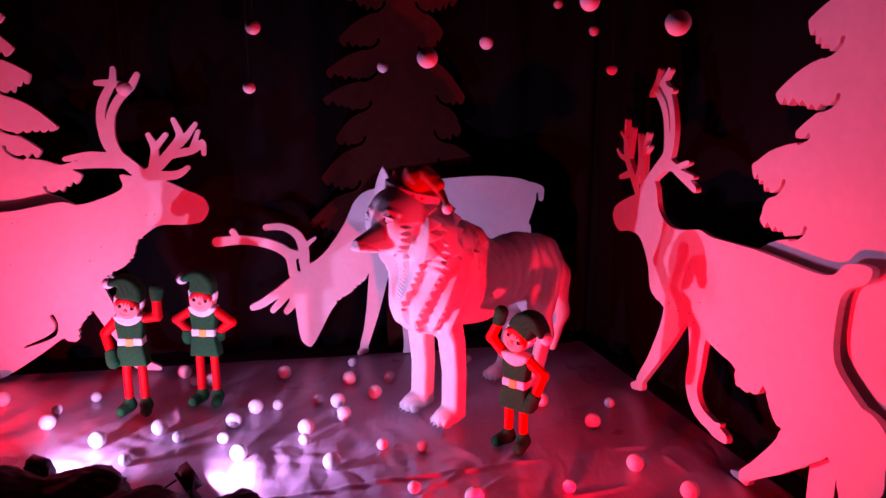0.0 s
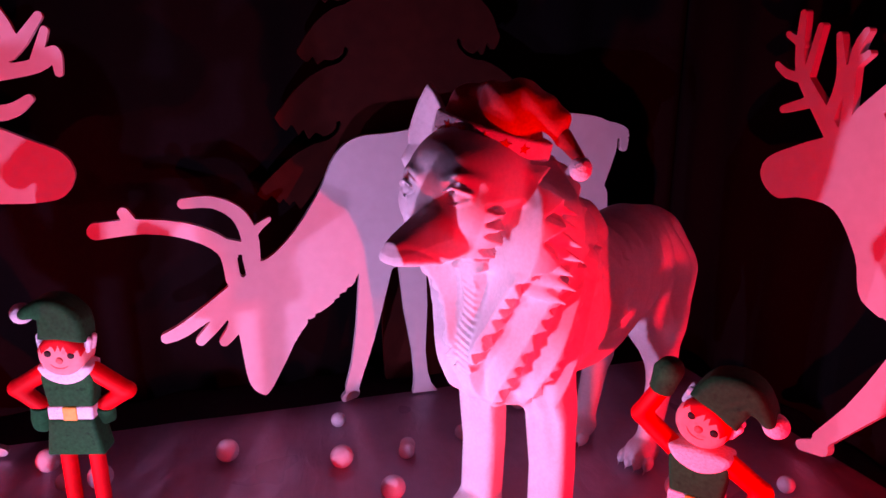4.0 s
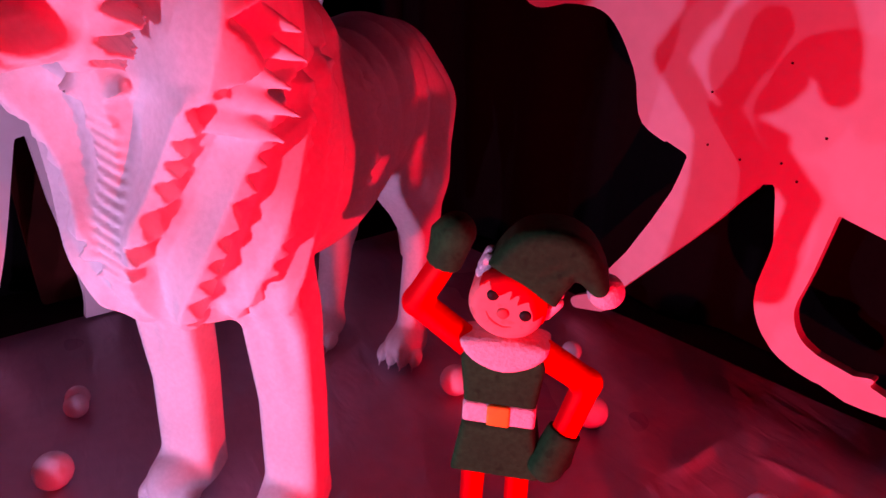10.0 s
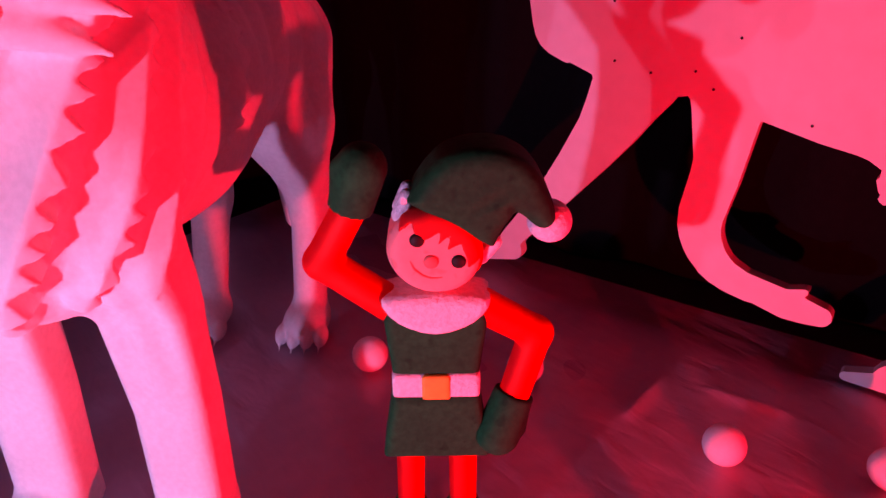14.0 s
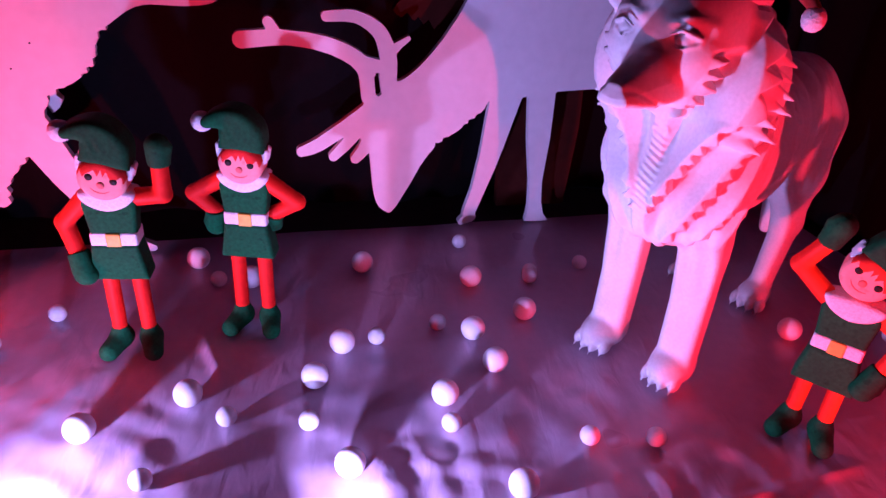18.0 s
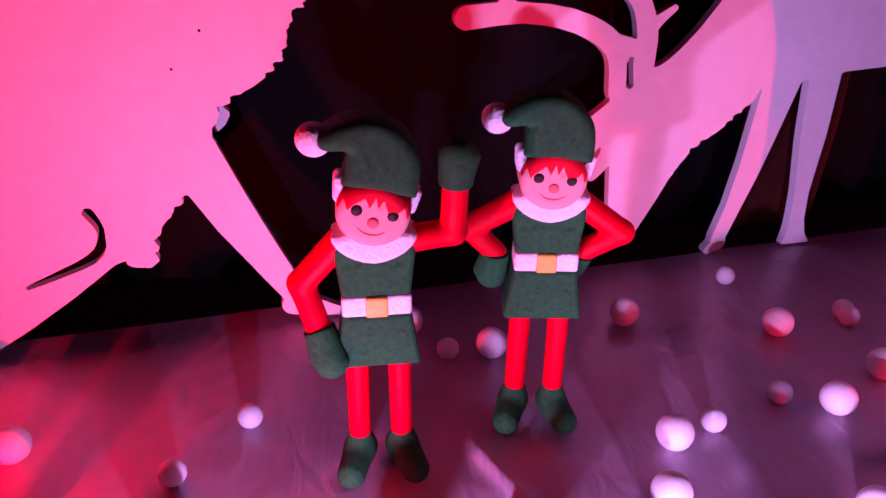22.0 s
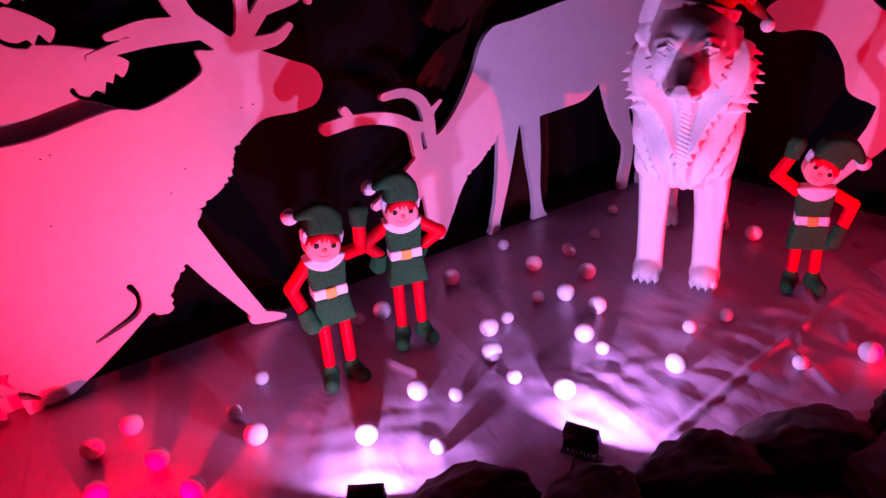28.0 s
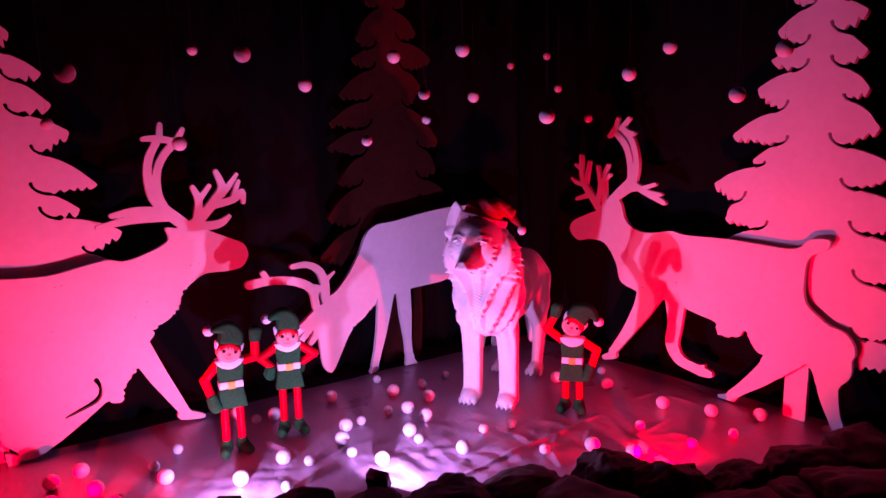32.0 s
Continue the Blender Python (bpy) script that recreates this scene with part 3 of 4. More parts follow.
def deer_right(P):
    body = [(-.02, .79), (.0, .855), (.14, .92), (.22, .95), (.30, 1.03), (.37, 1.0), (.405, .905), (.48, .852), (.58, .842), (.72, .868), (.82, .855), (1.07, .862), (1.39, .852),
            (1.47, .905), (1.56, .915), (1.555, .87), (1.48, .825), (1.46, .75), (1.47, .61), (1.56, .53), (1.66, .46), (1.70, .30), (1.60, .22), (1.50, .30), (1.40, .33),
            (1.26, .30), (1.18, .40), (1.14, .36), (1.03, .345), (1.01, .41), (.92, .43), (.83, .45), (.69, .475), (.57, .42), (.515, .48), (.385, .53), (.345, .64), (.26, .745), (.15, .76), (.05, .742)]
    d = outline_field(P, body)
    d = d + np.where((P[:, 0] > 1.0) & (P[:, 0] < 1.22) & (P[:, 1] < .41), jagged(P, .045, .014) - .004, 0) + np.where((P[:, 0] > .45) & (P[:, 0] < .53) & (P[:, 1] < .52), jagged(P, .04, .012), 0)
    return union(d,
                 stroke_field(P, [(.60, .52), (.53, .37), (.42, .20), (.33, .08)], [.09, .055, .032, .024]), stroke_field(P, [(.34, .06), (.27, .03)], [.026, .016]),
                 stroke_field(P, [(.76, .50), (.765, .36), (.75, .235), (.79, .16), (.86, .13)], [.07, .045, .042, .035, .027]), stroke_field(P, [(.86, .135), (.93, .12), (.99, .115)], [.027, .03, .02]), stroke_field(P, [(.93, .135), (.958, .156)], [.018, .005]),
                 stroke_field(P, [(1.42, .38), (1.31, .22), (1.18, .09), (1.12, .035)], [.11, .055, .03, .024]), stroke_field(P, [(1.13, .025), (1.055, .012)], [.022, .010]),
                 stroke_field(P, [(1.60, .40), (1.60, .22), (1.635, .09), (1.66, .04)], [.11, .05, .032, .028]), stroke_field(P, [(1.66, .03), (1.60, .012)], [.026, .012]),
                 stroke_field(P, [(.30, 1.0), (.37, 1.07), (.435, 1.14), (.425, 1.26), (.39, 1.34), (.32, 1.405)], [.03, .027, .022, .02, .02, .016]),
                 stroke_field(P, [(.45, 1.09), (.475, 1.20), (.47, 1.28), (.435, 1.37), (.37, 1.43)], [.022, .02, .019, .019, .018]),
                 stroke_field(P, [(.275, 1.385), (.32, 1.435), (.335, 1.485)], [.012, .016, .011]), stroke_field(P, [(.36, 1.43), (.415, 1.485)], [.014, .011]), stroke_field(P, [(.40, 1.41), (.45, 1.40)], [.013, .011]),
                 stroke_field(P, [(.36, 1.05), (.46, 1.10), (.56, 1.065), (.665, 1.02)], [.024, .022, .019, .014]), stroke_field(P, [(.50, 1.085), (.605, 1.12)], [.014, .010]), stroke_field(P, [(.56, 1.07), (.645, 1.065)], [.014, .010]),
                 stroke_field(P, [(.22, .94), (.16, 1.01), (.09, 1.09), (.065, 1.16), (.06, 1.265)], [.026, .024, .02, .016, .011]), stroke_field(P, [(.19, .98), (.215, 1.09), (.19, 1.205)], [.02, .016, .010]),
                 stroke_field(P, [(.09, 1.09), (.03, 1.10), (-.01, 1.125)], [.014, .013, .010]), stroke_field(P, [(.13, 1.03), (.03, 1.0)], [.016, .011]),
                 stroke_field(P, [(.10, 1.10), (.125, 1.23)], [.013, .010]), stroke_field(P, [(.07, 1.18), (.015, 1.21)], [.012, .009]),
                 stroke_field(P, [(.25, .97), (.245, 1.15), (.27, 1.215)], [.018, .014, .010]), stroke_field(P, [(.245, 1.13), (.285, 1.16)], [.012, .009]))


AT_LEFT, AT_MIDDLE, AT_RIGHT = pose(-1.447, 3.427, 0, 0, 0, 9.7), pose(-0.722, 3.612, 0, 0, 0, 8.5), pose(0.846, 3.44, 0, 0, 0, -77.3)
left_deer = board("reindeer_cutout", contour(deer_left, (-1.6, -.01), (.36, 1.56)), BOARD, WHITE_BOARD, AT_LEFT, "white painted walking reindeer board with tall branching antlers", "reindeer figure", "reindeer cut-outs")
board("reindeer_cutout", contour(deer_middle, (-.50, -.01), (1.36, 1.05)), BOARD, WHITE_BOARD, AT_MIDDLE, "white painted grazing reindeer board, head bowed to the floor", "reindeer figure", "reindeer cut-outs")
right_deer = board("reindeer_cutout", contour(deer_right, (-.1, -.01), (1.85, 1.56)), BOARD, WHITE_BOARD, AT_RIGHT, "white painted striding reindeer board with one raised foreleg", "reindeer figure", "reindeer cut-outs")
for deer, spots in ((left_deer, ((-.605, .785), (-.578, .791), (.04, .811), (.0, .809), (-.279, .588), (-.22, .656), (-.635, .583))),
                    (right_deer, ((.533, .627), (.545, .52), (.618, .507), (.699, .52), (.735, .493), (.767, .585), (.904, .457), (.676, .706)))):
    for u, z in spots:
        bm = bmesh.new()
        bmesh.ops.create_cone(bm, segments=10, radius1=.0028, radius2=.0020, depth=.003, cap_ends=True, matrix=pose(u, -.0013, z, 90, 0, 0))
        part("screw", bm, METAL_BLACK, deer)


def fir_outline(left, right, top, trunk, seed):
    """Drooping tiers: each side a list of (tip u, tip z, notch u, notch z) from the top down."""
    rnd = random.Random(seed)

    def side(tiers, s):
        pts, at = [], np.array(top, float)
        for tu, tz, nu, nz in tiers:
            tip, notch = np.array((tu, tz)), np.array((nu, nz))
            for k in (0.3, 0.6, 0.85):
                p = at + (tip - at) * k
                bow = 0.10 * np.linalg.norm(tip - at) * math.sin(math.pi * k)
                pts.append((p[0] + s * bow * 0.5 + rnd.uniform(-.004, .004), p[1] + bow * 0.6))
            pts.append(tuple(tip))
            length = np.linalg.norm(notch - tip)
            n = max(3, int(length / 0.035))
            for k in range(1, n):
                q = tip + (notch - tip) * k / n
                drop = rnd.uniform(.012, .034) * (1 - 0.6 * k / n)
                pts.append((q[0] + s * rnd.uniform(.0, .012), q[1] - drop))
                pts.append((q[0] - s * rnd.uniform(.006, .014), q[1] + rnd.uniform(.0, .008)))
            pts.append((nu, nz))
            at = notch
        return pts
    a, b = side(left, -1), side(right, 1)
    t0, t1, tz = trunk
    slits = []
    for tiers, s in ((left, -1), (right, 1)):
        for tu, tz2, nu, nz in tiers:
            k = min(1.0, abs(nu - tu) / .10) * rnd.uniform(.7, 1.15)
            slits.append([(nu + s * .02, nz - .004), (nu - s * .018 * k, nz + .006), (nu - s * .045 * k, nz + .028 * k), (nu - s * .052 * k, nz + .048 * k)])
    return [top] + b + [(t1, tz), (t1, 0.0), (t0, 0.0), (t0, tz)] + a[::-1], slits


def fir(name, shape, mat, m, label):
    outline, slits = shape
    lo = (min(p[0] for p in outline) - .02, -.01)
    hi = (max(p[0] for p in outline) + .02, max(p[1] for p in outline) + .02)
    return board(name, contour(lambda P: np.maximum(outline_field(P, outline, 2), -union(*[stroke_field(P, q, [.009, .007, .006, .009]) for q in slits])), lo, hi, 0.006), 0.03, mat, m, label, "fir tree", "fir tree cut-outs")


fir("fir_cutout", fir_outline(
    [(.40, 2.16, .45, 2.10), (.34, 2.02, .42, 1.97), (.28, 1.87, .385, 1.80), (.255, 1.74, .385, 1.69), (.195, 1.61, .30, 1.505), (.075, 1.385, .315, 1.345), (.19, 1.265, .23, 1.24), (-.015, 1.14, .10, 1.05), (.055, .96, .235, .925), (.0, .80, .15, .70), (.08, .64, .22, .56), (.20, .48, .33, .42)],
    [(.58, 2.15, .53, 2.08), (.64, 2.04, .57, 1.98), (.675, 1.92, .58, 1.84), (.685, 1.75, .59, 1.69), (.705, 1.59, .63, 1.54), (.76, 1.42, .61, 1.34), (.88, 1.22, .66, 1.15), (.98, 1.02, .72, .95), (1.06, .80, .75, .73), (1.12, .55, .75, .47), (1.12, .40, .65, .32)],
    (.48, 2.32), (.42, .53, .32), 3), WHITE_BOARD, pose(1.100, 2.515, 0, 0, 0, -77.3), "white painted fir tree board with drooping ragged branches")
fir("fir_cutout", fir_outline(
    [(-.82, 2.02, -.74, 1.96), (-.95, 1.80, -.82, 1.72), (-1.05, 1.50, -.86, 1.42), (-1.15, 1.22, -.9, 1.14), (-1.25, .95, -.95, .86), (-1.3, .60, -.9, .5)],
    [(-.46, 2.03, -.52, 1.98), (-.375, 1.90, -.42, 1.82), (-.27, 1.73, -.375, 1.70), (-.245, 1.59, -.375, 1.555), (-.185, 1.475, -.30, 1.38), (-.09, 1.23, -.31, 1.205), (-.175, 1.12, -.28, 1.09), (-.005, 1.0, -.14, .91), (.05, .74, -.2, .66), (.10, .48, -.3, .40)],
    (-.64, 2.3), (-.71, -.57, .40), 5), WHITE_BOARD, pose(-1.738, 3.437, 0, 0, 0, 9.7), "white painted fir tree board behind a walking reindeer")
fir("fir_cutout", fir_outline(
    [(.29, 2.20, .34, 2.14), (.22, 1.98, .30, 1.92), (.19, 1.86, .29, 1.80), (.10, 1.66, .26, 1.62), (.03, 1.50, .24, 1.46), (.01, 1.36, .21, 1.30), (.07, 1.15, .18, 1.12), (-.01, .95, .14, .88), (-.08, .71, .20, .62)],
    [(.55, 2.20, .49, 2.14), (.62, 2.02, .53, 1.97), (.72, 1.87, .55, 1.80), (.64, 1.70, .56, 1.58), (.76, 1.37, .66, 1.33), (.74, 1.20, .65, 1.14), (.80, 1.05, .66, 1.0), (.84, .86, .66, .78), (.90, .62, .62, .54)],
    (.42, 2.42), (.33, .60, .6), 8), BROWN_BOARD, pose(-0.631, 3.765, 0, 0, 0, 8.5), "dark brown painted fir tree board standing in shade")


# ---- elves ----
def puffy(P, s, d, r):
    """A flat shape s (in x and z), d thick to each side, with edges rounded by r."""
    q = np.stack([s + r, np.abs(P[:, 1]) - d + r], 1)
    return np.linalg.norm(np.maximum(q, 0), axis=1) + np.minimum(q.max(1), 0) - r


def elf(name, m, left_arm, right_arm, tilt, side, drop, label, mitt_y=(0.0, 0.0)):
    """A painted figure in one mesh. left_arm, right_arm: (x, z) of elbow, wrist and mitten; side: to which the hat hangs."""
    ca, sa = math.cos(radians(tilt)), math.sin(radians(tilt))
    head = np.array((0.0, 0.487 - drop * 0.48 - (0.002 if drop else 0)))

    def hd(P):
        x, z = P[:, 0] - head[0], P[:, 2] - head[1]
        return np.stack([(x * ca + z * sa) * side, P[:, 1], -x * sa + z * ca], 1)

    def body(P):
        return P + np.array((0, 0, drop))

    def flat(P):
        return P[:, [0, 2]]
    jobs = []

    def add(f, mat, lo, hi, h=0.0032):
        jobs.append((f, mat, lo, hi, h))
    b0, b1 = (-.2, -.06, -.01 - drop), (.2, .06, .5)
    add(lambda P: puffy(P, outline_field(flat(body(P)), [(-.055, .445), (.055, .445), (.061, .42), (.052, .34), (-.052, .34), (-.061, .42)], 0), .026, .010), GREEN, (-.08, -.04, .30 - drop), (.08, .04, .47 - drop))
    add(lambda P: puffy(P, outline_field(flat(body(P)), [(-.063, .450), (-.03, .458), (.03, .458), (.063, .450), (.045, .42), (0, .404), (-.045, .42)], 3), .031, .012), FLEECE, (-.08, -.05, .38 - drop), (.08, .05, .49 - drop), .0028)
    add(lambda P: roundbox(body(P), (0, 0, .332), (.0535, .030, .0185), .006), FLEECE, (-.07, -.045, .30 - drop), (.07, .045, .36 - drop), .0028)
    add(lambda P: roundbox(body(P), (0, -.004, .332), (.0175, .0285, .0178), .003), BUCKLE, (-.03, -.045, .305 - drop), (.03, .045, .36 - drop), .0028)
    add(lambda P: puffy(P, outline_field(flat(body(P)), [(-.053, .320), (.053, .320), (.068, .222), (-.068, .222)], 0), .034, .010), GREEN, (-.085, -.05, .20 - drop), (.085, .05, .34 - drop))
    for s in (-1, 1):
        add(lambda P, s=s: capsule(P, (s * .034, 0, .24 - drop), (s * .036, 0, .035), .0190, .0180), RED, (min(s * .034, s * .036) - .03, -.03, .0), (max(s * .034, s * .036) + .03, .03, .27 - drop))
        toe = (s * .054, -.055, .022)
        add(lambda P, s=s, toe=toe: np.maximum(blend(capsule(P, (s * .036, .006, .027), toe, .0275, .024), capsule(P, (s * .036, 0, .03), (s * .036, 0, .055), .024, .021), .015), .0015 - P[:, 2]), GREEN, (s * .055 - .07, -.095, -.006), (s * .055 + .07, .05, .09))
    for s, arm, reach in ((-1, left_arm, mitt_y[0]), (1, right_arm, mitt_y[1])):
        sh = (s * .052, 0.0, .432 - drop)
        el, wr, mi = [(q[0], y, q[1]) for q, y in zip(arm, (0.0, -.002 + .5 * reach, -.004 + reach))]
        pts = np.array([sh, el, wr, mi])
        lo, hi = pts.min(0) - .05, pts.max(0) + .05
        add(lambda P, sh=sh, el=el, wr=wr: rod(P, [sh, el, wr], [.022, .0205, .0195], .006), RED, lo, hi)
        d = np.array(mi) - np.array(wr)
        u = d / np.linalg.norm(d)
        w0, side_dir = np.array(wr) + u * .002, np.array((u[2], 0, -u[0])) * (-s if arm[2][1] > arm[1][1] else s)
        thumb = w0 + u * .018 - side_dir * .016
        add(lambda P, w0=w0, mi=np.array(mi), u=u, thumb=thumb, sd=side_dir: np.maximum(blend(capsule(P, w0 - u * .012, mi, .025, .028), capsule(P, thumb, thumb + u * .020 - sd * .008, .010, .009), .008), -((P - (w0 - u * .006)) @ u)), GREEN, lo, hi)
    h0, h1 = (-.16, -.06, head[1] - .08), (.16, .06, head[1] + .17)

    def face(P):
        Q = hd(P)
        return puffy(Q, np.hypot(Q[:, 0] / 1.04, (Q[:, 2] + .002) / .96) - .0515, .038, .016)
    add(face, SKIN, (-.07, -.055, head[1] - .07), (.07, .055, head[1] + .07), .0028)

    def fringe(P):
        Q = hd(P)
        zig = .013 + .017 * np.abs(((Q[:, 0] + .004 + .006 * np.sin(Q[:, 0] * 120)) / .019) % 1 - .5) * 2 - .012 * np.abs(Q[:, 0]) / .05
        return np.maximum(face(P) - .0018, np.maximum(zig - Q[:, 2], Q[:, 1] - .02))
    add(fringe, HAIR, (-.07, -.055, head[1] - .03), (.07, .055, head[1] + .075), .002)
    for ex in (-.026, .026):
        add(lambda P, ex=ex: ellipsoid(hd(P), (ex, -.038, .006), (.0085, .0035, .0085)), EYE_DARK, (-.06, -.055, head[1] - .05), (.06, -.02, head[1] + .05), .0016)
    add(lambda P: ellipsoid(hd(P), (0, -.038, -.009), (.0085, .0045, .0085)), BLUSH, (-.05, -.055, head[1] - .05), (.05, -.02, head[1] + .05), .0016)
    add(lambda P: rod(hd(P), [(-.020, -.0378, -.020), (-.011, -.0382, -.0265), (0, -.0382, -.0285), (.011, -.0382, -.0265), (.020, -.0378, -.020)], [.0011, .0014, .0016, .0014, .0011]), BLUSH, (-.05, -.055, head[1] - .06), (.05, -.02, head[1] + .04), .0012)

    def hat(P):
        Q = hd(P)
        s2 = np.maximum(stroke_field(Q[:, [0, 2]], [(.0, .02), (.0, .072), (-.022, .103), (-.055, .104), (-.082, .092)], [.0555, .052, .034, .021, .013]), .034 - Q[:, 2])
        wrinkle = .0012 * np.sin((Q[:, 0] + Q[:, 2] * .6) * 260) * np.exp(-((Q[:, 0] + .022) ** 2 + (Q[:, 2] - .082) ** 2) / .0004)
        return puffy(Q, s2, .040, .018) + wrinkle
    add(hat, GREEN, h0, h1)
    add(lambda P: ellipsoid(hd(P), (-.099, 0, .084), (.0255, .0245, .0245)), FLEECE, h0, h1, .0028)
    for s in (-1, 1):
        add(lambda P, s=s: np.minimum(capsule(hd(P), (s * .0525, -.012, .012), (s * .0555, -.012, .036), .0085, .0085), capsule(hd(P), (s * .0525, .012, .012), (s * .0555, .012, .036), .0085, .0085)), FLEECE, (-.085, -.04, head[1] - .06), (.085, .04, head[1] + .08), .0028)
    V, Fc, S, mats, n = [], [], [], [], 0
    for f, mat, lo, hi, h in jobs:
        v, q = nets(f, lo, hi, h, 8, 0.02)
        if mat not in mats:
            mats.append(mat)
        V.append(v)
        Fc.append(q + n)
        S += [mats.index(mat)] * len(q)
        n += len(v)
    ob = mesh_ob(name, np.concatenate(V), np.concatenate(Fc), mats, slots=S)
    ob.matrix_world = m
    return tagged(ob, label, "elf figure", "elf figures")


elf("elf_figure", pose(-1.357, 2.93, 0, 0, 0, 2) @ pose(0, 0.027, 0), [(-.112, .366), (-.089, .290), (-.074, .243)], [(.119, .440), (.121, .520), (.123, .562)], -13, 1, 0.0,
    "painted foam elf in green tunic waving one raised mitten", (-.030, 0.0))
elf("elf_figure", pose(-1.072, 3.03, 0, 0, 0, -6) @ pose(0, 0.027, 0), [(-.130, .393), (-.084, .342), (-.088, .298)], [(.126, .387), (.062, .342), (.050, .312)], -5, 1, -0.008,
    "painted foam elf in green tunic, both mittens on hips", (0.02, 0.03))
elf("elf_figure", pose(0.278, 2.623, 0, 0, 0, -40) @ pose(0, 0.027, 0), [(-.130, .430), (-.092, .500), (-.078, .545)], [(.121, .331), (.096, .247), (.077, .198)], -30, -1, 0.060,
    "painted foam elf tilting its head, one mitten to its cap", (0.0, -.022))


# ---- wolf ----
WOLF = pose(-0.062, 2.891, 0, 0, 0, -137)   # local x ahead, y to its left


def ramp01(v, lo, hi):
    return np.clip((v - lo) / (hi - lo), 0, 1)


def boxy(P, c, r, p=4.0):
    """Ellipsoid with squared-off sides, as carved from a block."""
    q = (P - np.array(c)) / np.array(r)
    a = np.abs(q) + 1e-9
    s = (a[:, 0] ** p + a[:, 1] ** p) ** (1 / p)
    k = np.hypot(s, a[:, 2])
    g = np.stack([(a[:, 0] / s) ** (p - 1) * s / k / r[0], (a[:, 1] / s) ** (p - 1) * s / k / r[1], a[:, 2] / k / r[2]], 1)
    return (k - 1) / np.linalg.norm(g, axis=1)


def post(P, points, halves, p=4.0):
    """Squared upright limb through (x, y, z) points, from the top down, with half widths."""
    z = P[:, 2]
    pts = np.array(points)[::-1]
    cx, cy, h = np.interp(z, pts[:, 2], pts[:, 0]), np.interp(z, pts[:, 2], pts[:, 1]), np.interp(z, pts[:, 2], np.array(halves)[::-1])
    s = (np.abs((P[:, 0] - cx) * 1.28) ** p + np.abs(P[:, 1] - cy) ** p) ** (1 / p) - h
    return np.maximum(s, np.maximum(z - pts[-1, 2], pts[0, 2] - z))


def zigzag(v):
    return np.abs(v % 1 - .5) * 2


def layer(t, tooth, deep):
    """Height over overlapping layers: each rises slowly and ends in a serrated edge that overhangs the next."""
    f = t - np.floor(t)
    k = np.clip((f - .05 - deep * tooth) / .035, 0, 1)
    return 1 - k + k * np.clip((f - .50) / .5, 0, 1) ** 1.3


def mane_rows(P):
    """Overlapping layers of the mane with serrated edges: on the chest they fan up and back, on the ruff they ring the face."""
    x, y, z = P[:, 0], np.abs(P[:, 1]), P[:, 2]
    th = np.arctan2(y, x + .06)
    low = (.53 - (z - .42 * th)) / .19
    c = np.sqrt((x - .28) ** 2 + y ** 2 + ((z - .86) * .9) ** 2)
    phi = np.arctan2(z - .86, y)
    high = (c - .10) / .115
    up = ramp01(z, .735, .765)
    relief = layer(low, zigzag((th * .065 + z * .9) / .034 + .2 * np.sin(z * 47)), .26) * (1 - up) + layer(high, zigzag(phi * (3.6 - .5 * np.floor(high)) + .2 + .12 * np.sin(phi * 9)), .40) * up
    mask = ramp01(y, .014, .035) * ramp01(x, -.34, -.24) * ramp01(z - .5 * np.clip(.03 - x, 0, .2), .40, .46) * ramp01(c, .092, .105) * (1 - ramp01(z, .95, .98)) * (1 - ramp01(z, .885, .905) * (1 - ramp01(c, .19, .22))) * (1 - ramp01(x, .215, .235) * ramp01(z, .74, .76))
    return relief, mask


